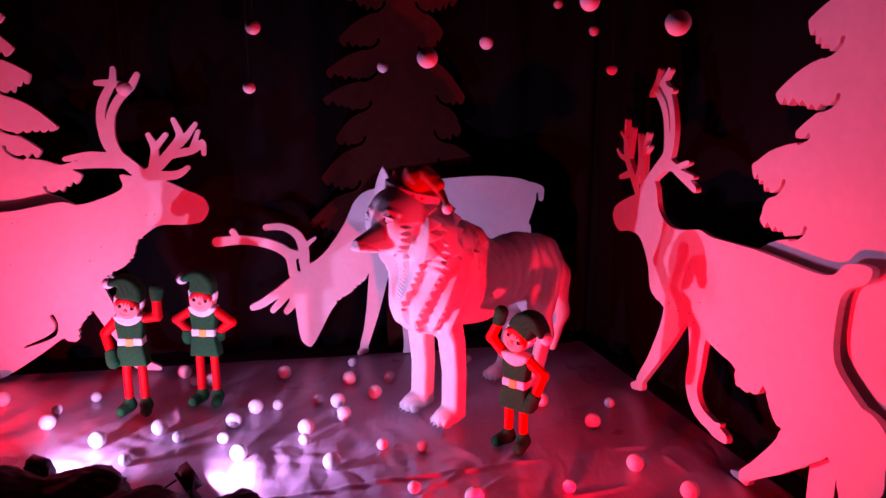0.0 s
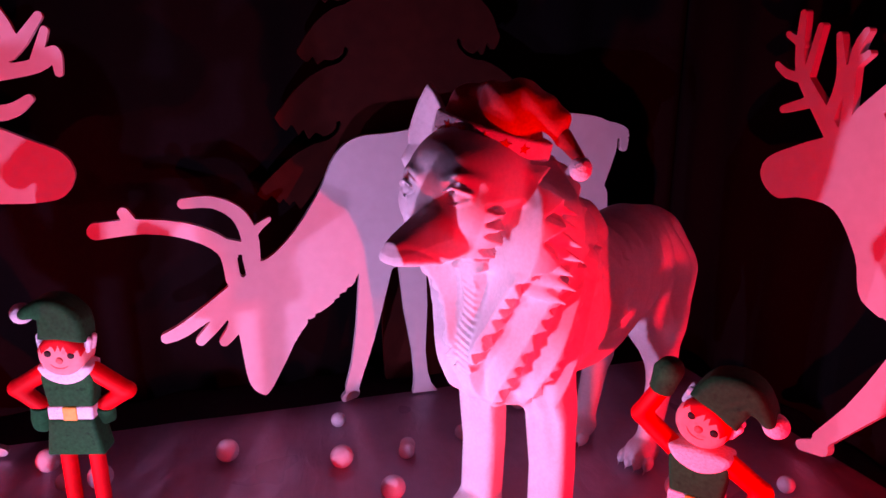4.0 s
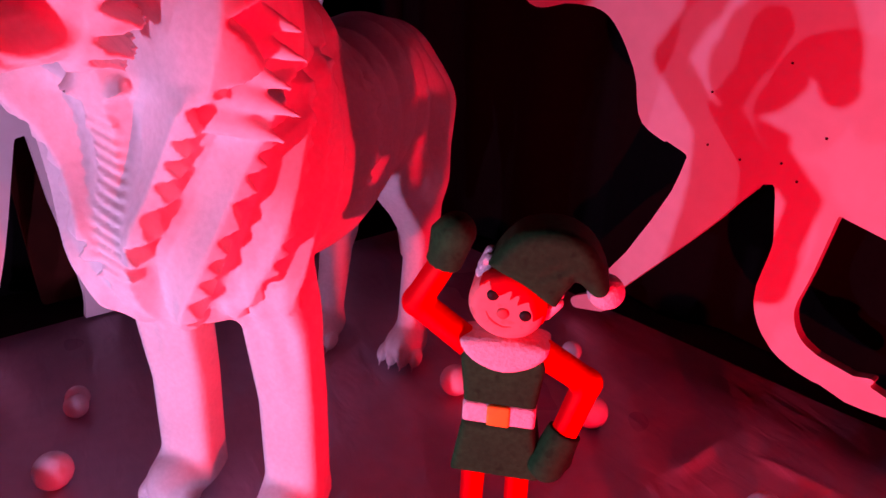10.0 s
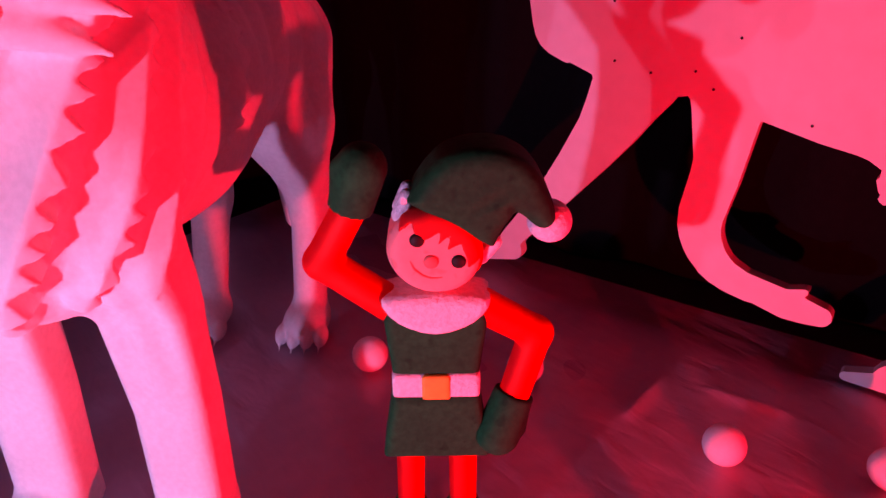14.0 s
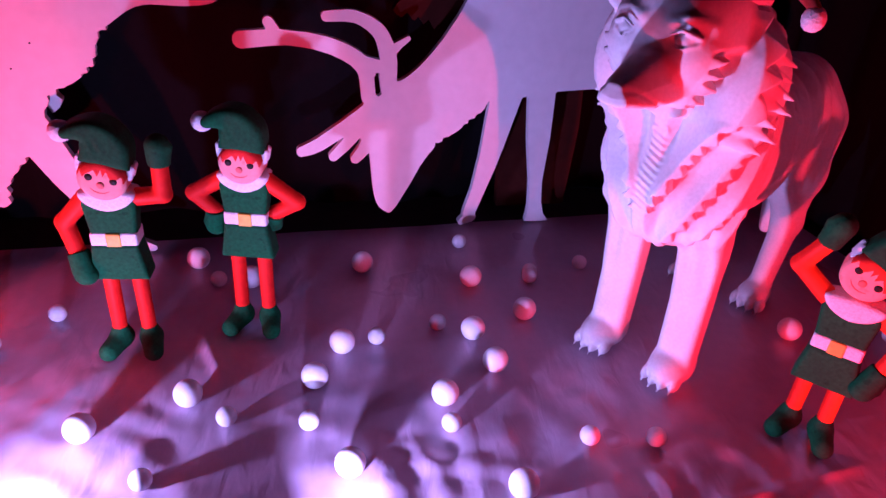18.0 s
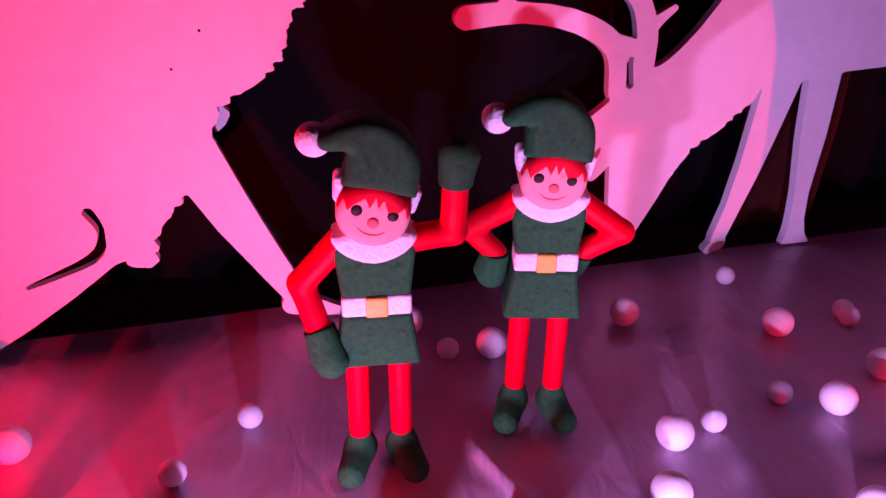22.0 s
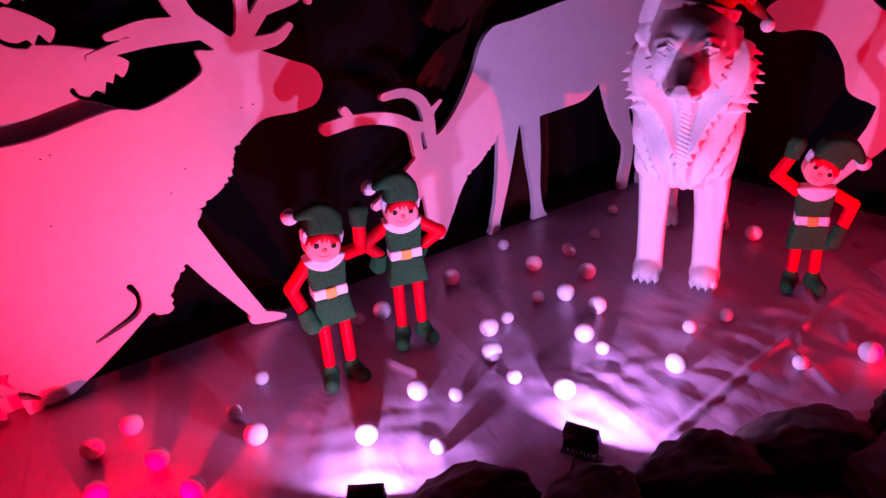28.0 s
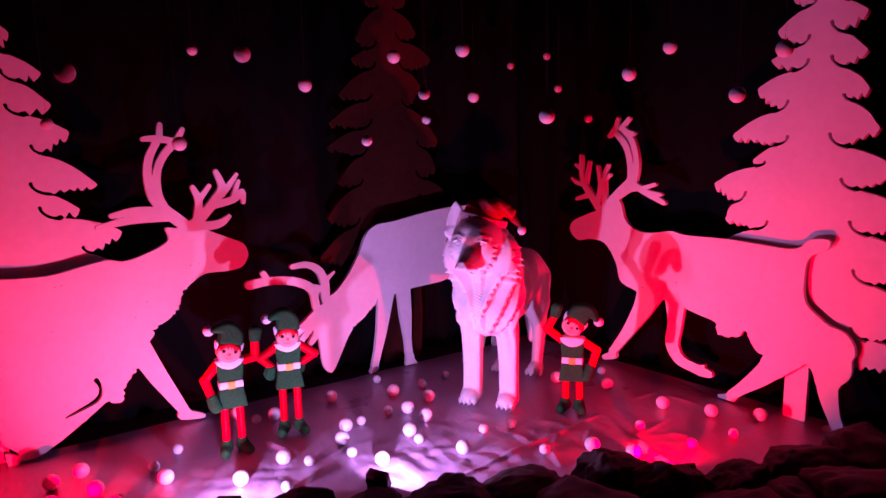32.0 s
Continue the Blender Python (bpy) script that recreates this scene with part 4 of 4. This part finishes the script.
def wolf_field(P):
    y = np.abs(P[:, 1])
    M = np.stack([P[:, 0], y, P[:, 2]], 1)
    d = rod(P * np.array((1, 1.16, 1)), [(.0, 0, .56), (-.28, 0, .565), (-.55, 0, .59), (-.69, 0, .585)], [.165, .168, .145, .14], .06) * .92
    d = blend(d, ellipsoid(P, (-.14, 0, .72), (.20, .11, .14)), .06)
    d = blend(d, boxy(P, (-.03, 0, .640), (.128, .156, .200), 4.5), .04)                   # chest
    d = blend(d, boxy(P, (.005, 0, .77), (.148, .150, .20), 3.6), .05)                  # neck
    d = blend(d, ellipsoid(M, (.075, .115, .82), (.095, .075, .125)), .04)             # ruff
    d = blend(d, capsule(P, (.035, 0, .52), (.0, 0, .430), .065, .022), .04)            # chest tuft
    d = blend(d, ellipsoid(P, (.112, 0, .944), (.142, .113, .086)), .04)               # skull
    d = blend(d, ellipsoid(M, (.185, .055, .888), (.080, .066, .074)), .035)               # face
    d = blend(d, ellipsoid(P, (.150, 0, .946), (.100, .096, .078)), .045)          # steep brow
    along = .2 + (P[:, 0] - .2) * 1.18
    sx = np.clip(along, .18, .398)
    wide, mid, tall = np.interp(sx, [.2, .30, .37, .40], [.064, .050, .037, .025]), np.interp(sx, [.2, .40], [.845, .823]), np.interp(sx, [.2, .30, .40], [.054, .046, .021])
    wide = wide * np.clip(1 - .42 * (P[:, 2] - mid) / tall, .5, 1.3)
    sq = ((np.abs(P[:, 1]) / wide) ** 4 + (np.abs(P[:, 2] - mid) / tall) ** 3.2) ** .27 - 1
    muzzle = np.hypot(np.maximum(sq * tall, -.03), np.maximum(np.abs(along - .29) - .11, 0)) * np.where(sq < 0, np.where(np.abs(along - .29) < .11, -1, 1), 1)
    d = blend(d, muzzle, .022)
    d = blend(d, rod(M, [(.262, .030, .944), (.255, .058, .952), (.222, .092, .940)], [.001, .002, .001]), .022)   # brow
    d = np.maximum(d, -ellipsoid(M, (.266, .060, .915), (.008, .026, .0125)))          # eye hollow
    d = np.minimum(d, ellipsoid(M, (.2455, .058, .916), (.0225, .0205, .0165)))          # eyeball
    d = blend(d, rod(M, [(.274, .038, .924), (.272, .058, .934), (.252, .086, .922)], [.0028, .0040, .0035]), .008)   # lids
    d = blend(d, rod(M, [(.276, .036, .910), (.272, .058, .900), (.252, .086, .912)], [.0015, .0020, .0015]), .008)
    lip = P[:, 2] - (.800 + .15 * (P[:, 0] - .22) + .012 * np.sin(P[:, 0] * 40))
    d = d + .003 * np.exp(-(lip / .004) ** 2) * ramp01(P[:, 0], .215, .24) * (1 - ramp01(P[:, 0], .37, .38))
    # its right ear, an upright scooped blade; the left one is under the cap
    e0, e1 = np.array((.135, -.108, .995)), np.array((.147, -.113, 1.10))
    tall = np.linalg.norm(e1 - e0)
    ax = (e1 - e0) / tall
    t = np.clip(((P - e0) @ ax) / tall, -.35, 1)
    off = P - e0 - (t * tall)[:, None] * ax
    face_dir = np.array((.95, .12, -.1))
    face_dir -= ax * (face_dir @ ax)
    face_dir /= np.linalg.norm(face_dir)
    depth = off @ face_dir
    wide = np.linalg.norm(off - depth[:, None] * face_dir, axis=1)
    width = .052 * np.clip(1 - np.clip(t, 0, 1) ** 1.35, 0.0, 1) ** .8 + .002
    ear = np.sqrt(np.maximum(wide - width + .006, 0) ** 2 + np.maximum(np.abs(depth + 6.0 * (.0021 - wide ** 2)) - .003, 0) ** 2) - .006
    d = blend(d, ear * .8, .010)
    # legs
    L = np.stack([P[:, 0] + .063 * ramp01(.62 - P[:, 2], 0, .25), np.abs(P[:, 1] + .008), P[:, 2]], 1)
    d = blend(d, post(L, [(.01, .088, .68), (.015, .095, .46), (-.005, .100, .22), (.0, .102, .03)], [.074, .062, .050, .049]), .035)
    d = blend(d, ellipsoid(L, (.030, .104, .036), (.076, .054, .040)), .02)
    hind = rod(M, [(-.67, .062, .56), (-.62, .085, .42), (-.66, .105, .255), (-.60, .105, .07)], [.098, .080, .040, .033], .03)
    d = blend(d, hind, .03)
    d = blend(d, ellipsoid(M, (-.565, .105, .034), (.070, .046, .036)), .02)
    d = blend(d, rod(P, [(-.79, 0, .64), (-.87, 0, .50), (-.89, 0, .30), (-.86, 0, .12)], [.05, .060, .058, .022], .03), .03)   # tail
    # toes and claws
    for fx, fy, Q in ((.030, .104, L), (-.565, .105, M)):
        for k in (-1.5, -.5, .5, 1.5):
            ty = fy + k * .026
            tx = fx + .058 - abs(k) * .010
            d = blend(d, ellipsoid(Q, (tx, ty, .022), (.028, .0130, .020)), .004)
            d = np.minimum(d, capsule(Q, (tx + .018, ty, .016), (tx + .032, ty, .004), .0045, .002))
    d = np.maximum(d, -P[:, 2])
    relief, mask = mane_rows(P)
    d = d - mask * (.032 * relief - .021)
    # pointed tufts that stand out along both sides of the ruff
    thin_x = np.array((2.2, 1, 1))
    for i in range(7):
        tz = .715 + .030 * i
        ty = .112 + .075 * math.sqrt(max(0.0, 1 - ((tz - .82) / .135) ** 2)) + .004 * math.sin(i * 2.1)
        tuft = capsule(M * thin_x, (.112 * 2.2, ty - .045, tz + .010), ((.078 - .006 * (i % 2)) * 2.2, ty + .034 - .004 * (i % 3), tz - .024), .024, .002)
        d = blend(d, tuft * .5, .006)
    strip = ramp01(P[:, 2], .48, .54) * (1 - ramp01(P[:, 2], .70, .74)) * (1 - ramp01(y, .016, .024)) * ramp01(P[:, 0], 0, .05)
    d = d - strip * (.0020 * np.sin(P[:, 2] * 430 + P[:, 1] * 190) - .0015)
    groove = np.sin((M[:, 1] + .25 * M[:, 0]) * 150) * ramp01(-P[:, 2], -.52, -.42) * ramp01(P[:, 2], .22, .34) * ramp01(M[:, 0], -.2, -.1)
    flank = np.abs(np.sin(M[:, 0] * 42 + 5 * M[:, 2])) * ramp01(-M[:, 0], .30, .40) * ramp01(P[:, 2], .36, .46)
    return d - .0030 * groove - .0075 * flank


def wolf_paint_and_dim(P):
    x, y, z = P[:, 0], np.abs(P[:, 1]), P[:, 2]
    relief, mask = mane_rows(P)
    # the back is pale too: this grey is weak light put into the colour
    dim_back = ramp01(z - .03 * zigzag(x / .05), .62, .68) * ramp01(-x, .12, .22)
    nape = ramp01(z, .88, .92) * ramp01(-x, -.10, -.06) * (1 - ramp01(y, .14, .16))
    mask_face = ramp01(z - .20 * np.clip(y - .06, 0, 1), .930, .945) * ramp01(x, .0, .06)
    bridge = ramp01(z - .25 * y + .10 * np.clip(x - .28, 0, 1), .812, .826) * ramp01(x, .245, .262) * (1 - ramp01(y, .060, .066))
    tip = ramp01(x, .325, .35) * (1 - ramp01(z, .806, .816))
    spot = np.exp(-((x - .235) ** 2 + (y - .064) ** 2) / .0010 - (z - .975) ** 2 / .0003)
    ring = np.exp(-((x - .25) ** 2 + (y - .066) ** 2 + (z - .914) ** 2) / .0009)
    # darker arc above each eye
    brow_arc = np.exp(-((x - .245) ** 2) / .002 - (y - .06) ** 2 / .0012 - (z - .952) ** 2 / .00012)
    # pale flanks, greyed in the colour for the shade they stand in
    flank = ramp01(z, .44, .52) * ramp01(-x, .40, .50)
    p = np.maximum.reduce([dim_back * .55, nape * .5, mask_face * .30, bridge * .62, flank * .4, brow_arc * .55]) - 1.1 * ring - .4 * spot - tip
    return np.clip(p, 0, 1)


def wolf():
    v, q = nets(wolf_field, (-1.0, -.27, -.012), (.46, .27, 1.14), .0037)
    ob = mesh_ob("wolf_statue", v, q, WOLF_COAT)
    a = ob.data.attributes.new("paint_and_dim", "FLOAT", "POINT")
    a.data.foreach_set("value", wolf_paint_and_dim(v).astype(np.float32))
    ob.matrix_world = WOLF
    return tagged(ob, "white and grey carved wolf statue with layered tufts of fur", "wolf statue")


wolf()


# ---- red cap on the wolf ----
def santa_hat():
    root = new("santa_hat")
    root.matrix_world = WOLF
    tagged(root, "red felt santa hat with starred white brim on the wolf", "hat")
    a, b = np.array((.178, -.064, 1.040)), np.array((.108, .132, .985))       # ends of the brim, over the brow
    mid, half = (a + b) / 2, np.linalg.norm(b - a) / 2
    ex = (b - a) / np.linalg.norm(b - a)
    up = np.array((.10, .20, .97))
    up -= ex * (up @ ex)
    up /= np.linalg.norm(up)
    ey = np.cross(up, ex)
    ey = ey if ey[0] < 0 else -ey

    def loc(P):
        Q = P - mid
        return np.stack([Q @ ex, Q @ ey, Q @ up], 1)
    back = .085
    cen = back * .62

    def brim(P):
        Q = loc(P)
        ring = np.abs(np.hypot(Q[:, 0] / half, (Q[:, 1] - cen) / back) - 1) * back
        return np.linalg.norm(np.stack([np.maximum(ring - .003, 0), np.maximum(np.abs(Q[:, 2] + .25 * Q[:, 1]) - .014, 0)], 1), axis=1) - .006

    def crown(P):
        Q = loc(P)
        k = np.clip(Q[:, 2] / .05, 0, 1)
        K = np.stack([Q[:, 0], (Q[:, 1] - cen) * half / back, Q[:, 2]], 1)
        cone = capsule(K, (0, 0, -.004), (.026, -.040, .046), half * .99, .064) * .9
        tip = rod(Q, [(.050, cen, .070), (.088, cen * .8, .072), (.120, cen * .6, .058), (.140, cen * .5, .028)], [.034, .026, .020, .014], .02)
        d = blend(cone, tip, .025)
        fold = .0045 * np.sin(Q[:, 0] * 70 + Q[:, 2] * 60 + 2 * np.sin(Q[:, 1] * 30)) * k
        return np.maximum(d + fold, -Q[:, 2] - .25 * Q[:, 1])
    lo, hi = np.array((-.16, -.14, .90)), np.array((.26, .34, 1.17))
    v, q = nets(crown, lo, hi, .0042)
    mesh_ob("crown", v, q, FELT, root, "soft folded red felt")
    v, q = nets(brim, lo, hi, .0042)
    mesh_ob("brim", v, q, PLUSH, root, "white plush brim")
    pom = np.array((.086, .208, .961))
    v, q = nets(lambda P: ellipsoid(P, pom, (.021, .021, .023)) + .0012 * np.sin(P[:, 0] * 500) * np.sin(P[:, 1] * 480) * np.sin(P[:, 2] * 520), pom - .03, pom + .03, .003, 8)
    mesh_ob("pompom", v, q, PLUSH, root, "white plush pompom")
    v, q = nets(lambda P: capsule(P, mid + ex * .138 + ey * cen * .5 + up * .034, pom + np.array((0, 0, .015)), .018, .010), lo, hi, .004)
    mesh_ob("tip", v, q, FELT, root, "red felt tip")
    for k in (-.62, -.28, .08, .42, .74):
        ang = k * 1.05
        px, py = math.sin(ang) * (half + .0070), cen - math.cos(ang) * (back + .0085)
        nrm = Vector(ex * math.sin(ang) * 0.6 - ey * math.cos(ang)).normalized()
        c = Vector(mid + ex * px + ey * py - up * (.25 * py))
        side = nrm.cross(Vector(up)).normalized()
        upv = side.cross(nrm)
        bm = bmesh.new()
        ring = []
        for dep in (0.0, .0025):
            ring.append([bm.verts.new(c + nrm * dep + (side * math.sin(i * math.pi / 5) + upv * math.cos(i * math.pi / 5)) * (.0125 if i % 2 == 0 else .0055)) for i in range(10)])
        for i in range(10):
            bm.faces.new((ring[0][i], ring[0][(i + 1) % 10], ring[1][(i + 1) % 10], ring[1][i]))
        hub = bm.verts.new(c + nrm * .003)
        for i in range(10):
            bm.faces.new((ring[1][i], ring[1][(i + 1) % 10], hub))
        part("star", bm, FELT, root, "", False)
    return root


santa_hat()


# ---- foam balls ----
def ball_mesh(r, seed):
    bm = bmesh.new()
    bmesh.ops.create_icosphere(bm, subdivisions=3, radius=r)
    rnd = Vector((seed * 3.1, seed, 0))
    for v in bm.verts:
        v.co *= 1 + 0.012 * noise.noise(v.co * 40 + rnd)
    me = bpy.data.meshes.new("foam_ball")
    bm.to_mesh(me)
    bm.free()
    me.materials.append(BALL)
    me.polygons.foreach_set("use_smooth", np.full(len(me.polygons), True))
    return me


BIG, SMALL = ball_mesh(0.034, 1), ball_mesh(0.024, 2)
FLOOR_BIG = [(-.57, 2.75), (-.83, 2.945), (-.475, 3.01), (-.89, 2.81), (-1.18, 2.745), (-.79, 2.53), (-.42, 2.47), (-.315, 3.105), (-.79, 3.345), (-1.67, 2.785), (-1.115, 3.25), (.73, 2.455), (1.04, 2.11), (.87, 2.26),
             (.11, 2.22), (.23, 2.08), (-2.0, 3.015), (-1.94, 2.82), (-2.11, 2.96), (-.43, 2.875), (-.455, 3.275), (-1.385, 2.63), (.64, 2.80), (.45, 3.02), (-1.29, 3.35), (-2.10, 2.76), (-1.86, 2.65)]
FLOOR_SMALL = [(-.56, 2.66), (-.74, 2.98), (-1.08, 2.68), (-.89, 2.66), (-.24, 2.615), (-.47, 3.505), (.13, 3.55), (-1.22, 2.50), (-1.60, 3.07), (-1.71, 2.935), (-.08, 2.615), (-.10, 2.29), (.455, 2.305), (.53, 2.04), (.78, 2.03),
               (-1.21, 3.25), (-.265, 3.30), (-.085, 3.385), (-.57, 3.05), (.76, 3.01), (-.26, 3.33)]
for me, r, spots in ((BIG, .034, FLOOR_BIG), (SMALL, .024, FLOOR_SMALL)):
    for x, y in spots:
        ob = new("foam_ball", me)
        ob.matrix_world = pose(x, y, r + sheet_height(x, y) - 0.0065, x * 300, y * 200, 0)
        tagged(ob, "white foam ball lying on the creased ground sheet", "ball", "foam balls on the floor")
HANGING = [(-.85, 3.32, 1.68, 1), (-.73, 2.75, 1.41, 0), (-.61, 2.38, 1.595, 0), (-.26, 3.17, 1.50, 0), (.21, 3.55, 1.63, 1), (.58, 3.75, 1.83, 0), (.69, 3.38, 1.67, 0), (-.05, 2.36, 1.50, 1), (.72, 3.12, 1.49, 0), (.49, 2.49, 1.69, 1),
           (.62, 1.96, 1.57, 1), (-1.87, 2.47, 1.67, 1), (-1.38, 3.25, 1.83, 0), (-1.24, 2.76, 1.77, 1), (-.40, 3.25, 1.82, 1), (-.20, 2.86, 1.82, 1), (.70, 3.52, 1.87, 0), (.75, 2.51, 1.82, 1), (.69, 1.80, 1.74, 1), (-1.46, 3.34, 1.41, 1), (-1.98, 3.05, 1.51, 0)]
for x, y, z, big in HANGING:
    ob = new("hanging_ball", BIG if big else SMALL)
    ob.matrix_world = pose(x, y, z, x * 300, y * 200, 0)
    tagged(ob, "white foam ball hanging from a thin dark thread", "ball", "foam balls hanging like snow")
    bm = bmesh.new()
    top = 3.0 - z
    bmesh.ops.create_cone(bm, segments=5, radius1=.0004, radius2=.0004, depth=top, cap_ends=True, matrix=Matrix.Translation((0, 0, top / 2)))
    th = part("thread", bm, CABLE, ob)
    th.matrix_parent_inverse = ob.matrix_world.inverted()
    th.matrix_basis = Matrix.Translation((x, y, z))


# ---- flood lamps ----
def flood(place, aim, glass, label):
    root = new("flood_lamp")
    tagged(root, label, "flood lamp", "flood lamps on the floor")
    root.matrix_world = Matrix.Translation((place[0], place[1], 0))
    turn = look((0, 0, place[2]), (aim[0] - place[0], aim[1] - place[1], aim[2])) @ Matrix.Scale(0.85, 4)
    back = turn @ Matrix.Translation((0, 0, .022))
    part("housing", bevelled(.101, .071, .026, .004, back), METAL_BLACK, root)
    for k in (-1, 1):
        part("rim", bevelled(.005, .078, .040, .001, turn @ Matrix.Translation((k * .0510, 0, .001)), 1), METAL_BLACK, root)
        part("rim", bevelled(.097, .005, .040, .001, turn @ Matrix.Translation((0, k * .0365, .001)), 1), METAL_BLACK, root)
    for i in range(7):
        part("cooling_fin", bevelled(.004, .060, .016, .001, back @ Matrix.Translation(((i - 3) * .013, 0, .019)), 1), METAL_BLACK, root)
    part("reflector", bevelled(.093, .063, .004, .001, turn @ Matrix.Translation((0, 0, .0065)), 1), glass, root, "lit reflector plate")
    for s in (-1, 1):
        arm = bevelled(.004, .014, .075, .001, back @ Matrix.Translation((s * .055, -.020, .0)) @ pose(0, 0, 0, 60, 0, 0), 1)
        part("bracket_arm", arm, METAL_BLACK, root)
    bm = bevelled(.116, .03, .004, .001, Matrix.Translation((0, 0, .004)) @ Matrix.Rotation(math.atan2(aim[1] - place[1], aim[0] - place[0]) - math.pi / 2, 4, "Z"), 1)
    part("foot_bracket", bm, METAL_BLACK, root)
    cu = bpy.data.curves.new("cable", "CURVE")
    cu.dimensions, cu.bevel_depth, cu.bevel_resolution = "3D", .0035, 2
    sp = cu.splines.new("BEZIER")
    sp.bezier_points.add(2)
    away = Vector((place[0] - aim[0], place[1] - aim[1], 0)).normalized()
    for bp, p in zip(sp.bezier_points, (Vector((0, 0, place[2])) + away * .05, away * .13 + Vector((.02, 0, .05)), away * .30 + Vector((-.03, 0, .006)))):
        bp.co, bp.handle_left_type, bp.handle_right_type = p, "AUTO", "AUTO"
    cable = new("cable", cu)
    cu.materials.append(CABLE)
    cable.parent = root
    return root


for (lamp_name, place, aim, light) in LAMPS:
    red = "red" in lamp_name
    flood(place, aim, GLOW_RED if red else GLOW_WHITE, "small black flood lamp shining red light" if red else "small black flood lamp shining white light")


# ---- rocks along the front ----
def rock(x, y, sx, sy, sz, seed, turn=0.0):
    bm = bmesh.new()
    bmesh.ops.create_icosphere(bm, subdivisions=5, radius=1)
    o = Vector((seed * 7.3, seed * 2.1, seed))
    rnd = random.Random(seed)
    cuts = []
    for i in range(16):
        n = Vector((rnd.gauss(0, 1), rnd.gauss(0, 1), rnd.gauss(0.3, 0.8))).normalized()
        cuts.append((n, rnd.uniform(.68, .92)))
    for v in bm.verts:
        c = v.co.copy()
        for n, far in cuts:
            over = c.dot(n) - far
            if over > 0:
                c -= n * over * .85
        k = 1.08 + .16 * noise.noise(c * 1.3 + o) + .09 * abs(noise.noise(c * 3.1 + o)) * 2 - .05
        k += .030 * (1 - abs(noise.noise(c * 4.5 + o)) * 3) + .006 * noise.noise(c * 13 + o)
        v.co = Vector((c.x * sx * k, c.y * sy * k, max(c.z * k, -.25) * sz))
    ob = part("rock", bm, ROCK)
    ob.matrix_world = pose(x, y, sz * .22, 0, 0, turn)
    return tagged(ob, "dark brown crumpled paper rock along the display edge", "rock", "rocks along the front edge")


ROCKS = [(-2.45, 2.15, .26, .20, .11, 1, 20), (-1.98, 2.12, .24, .16, .10, 2, -10), (-1.58, 2.22, .22, .12, .105, 3, 15), (-1.25, 2.24, .19, .12, .095, 4, -20), (-.98, 2.10, .17, .11, .105, 5, 30),
         (-.68, 2.06, .20, .12, .09, 6, 0), (-.36, 2.02, .20, .13, .075, 7, -25), (-.02, 1.92, .16, .12, .125, 8, -20), (.13, 1.71, .16, .10, .140, 20, -35), (.36, 1.62, .19, .11, .120, 9, 5), (.42, 1.43, .20, .15, .09, 10, 40), (.72, 1.62, .24, .15, .105, 11, 0),
         (1.08, 1.55, .26, .20, .12, 12, 60), (1.45, 1.40, .28, .25, .16, 13, 10), (-1.35, 1.90, .28, .20, .11, 14, 50), (-.80, 1.76, .28, .20, .10, 15, 5), (-.28, 1.66, .28, .22, .12, 16, 75), (.16, 1.38, .28, .22, .12, 17, 20), (.75, 1.26, .30, .24, .15, 18, -30), (-1.95, 1.84, .28, .20, .12, 19, 0)]
for r in ROCKS:
    rock(*r)
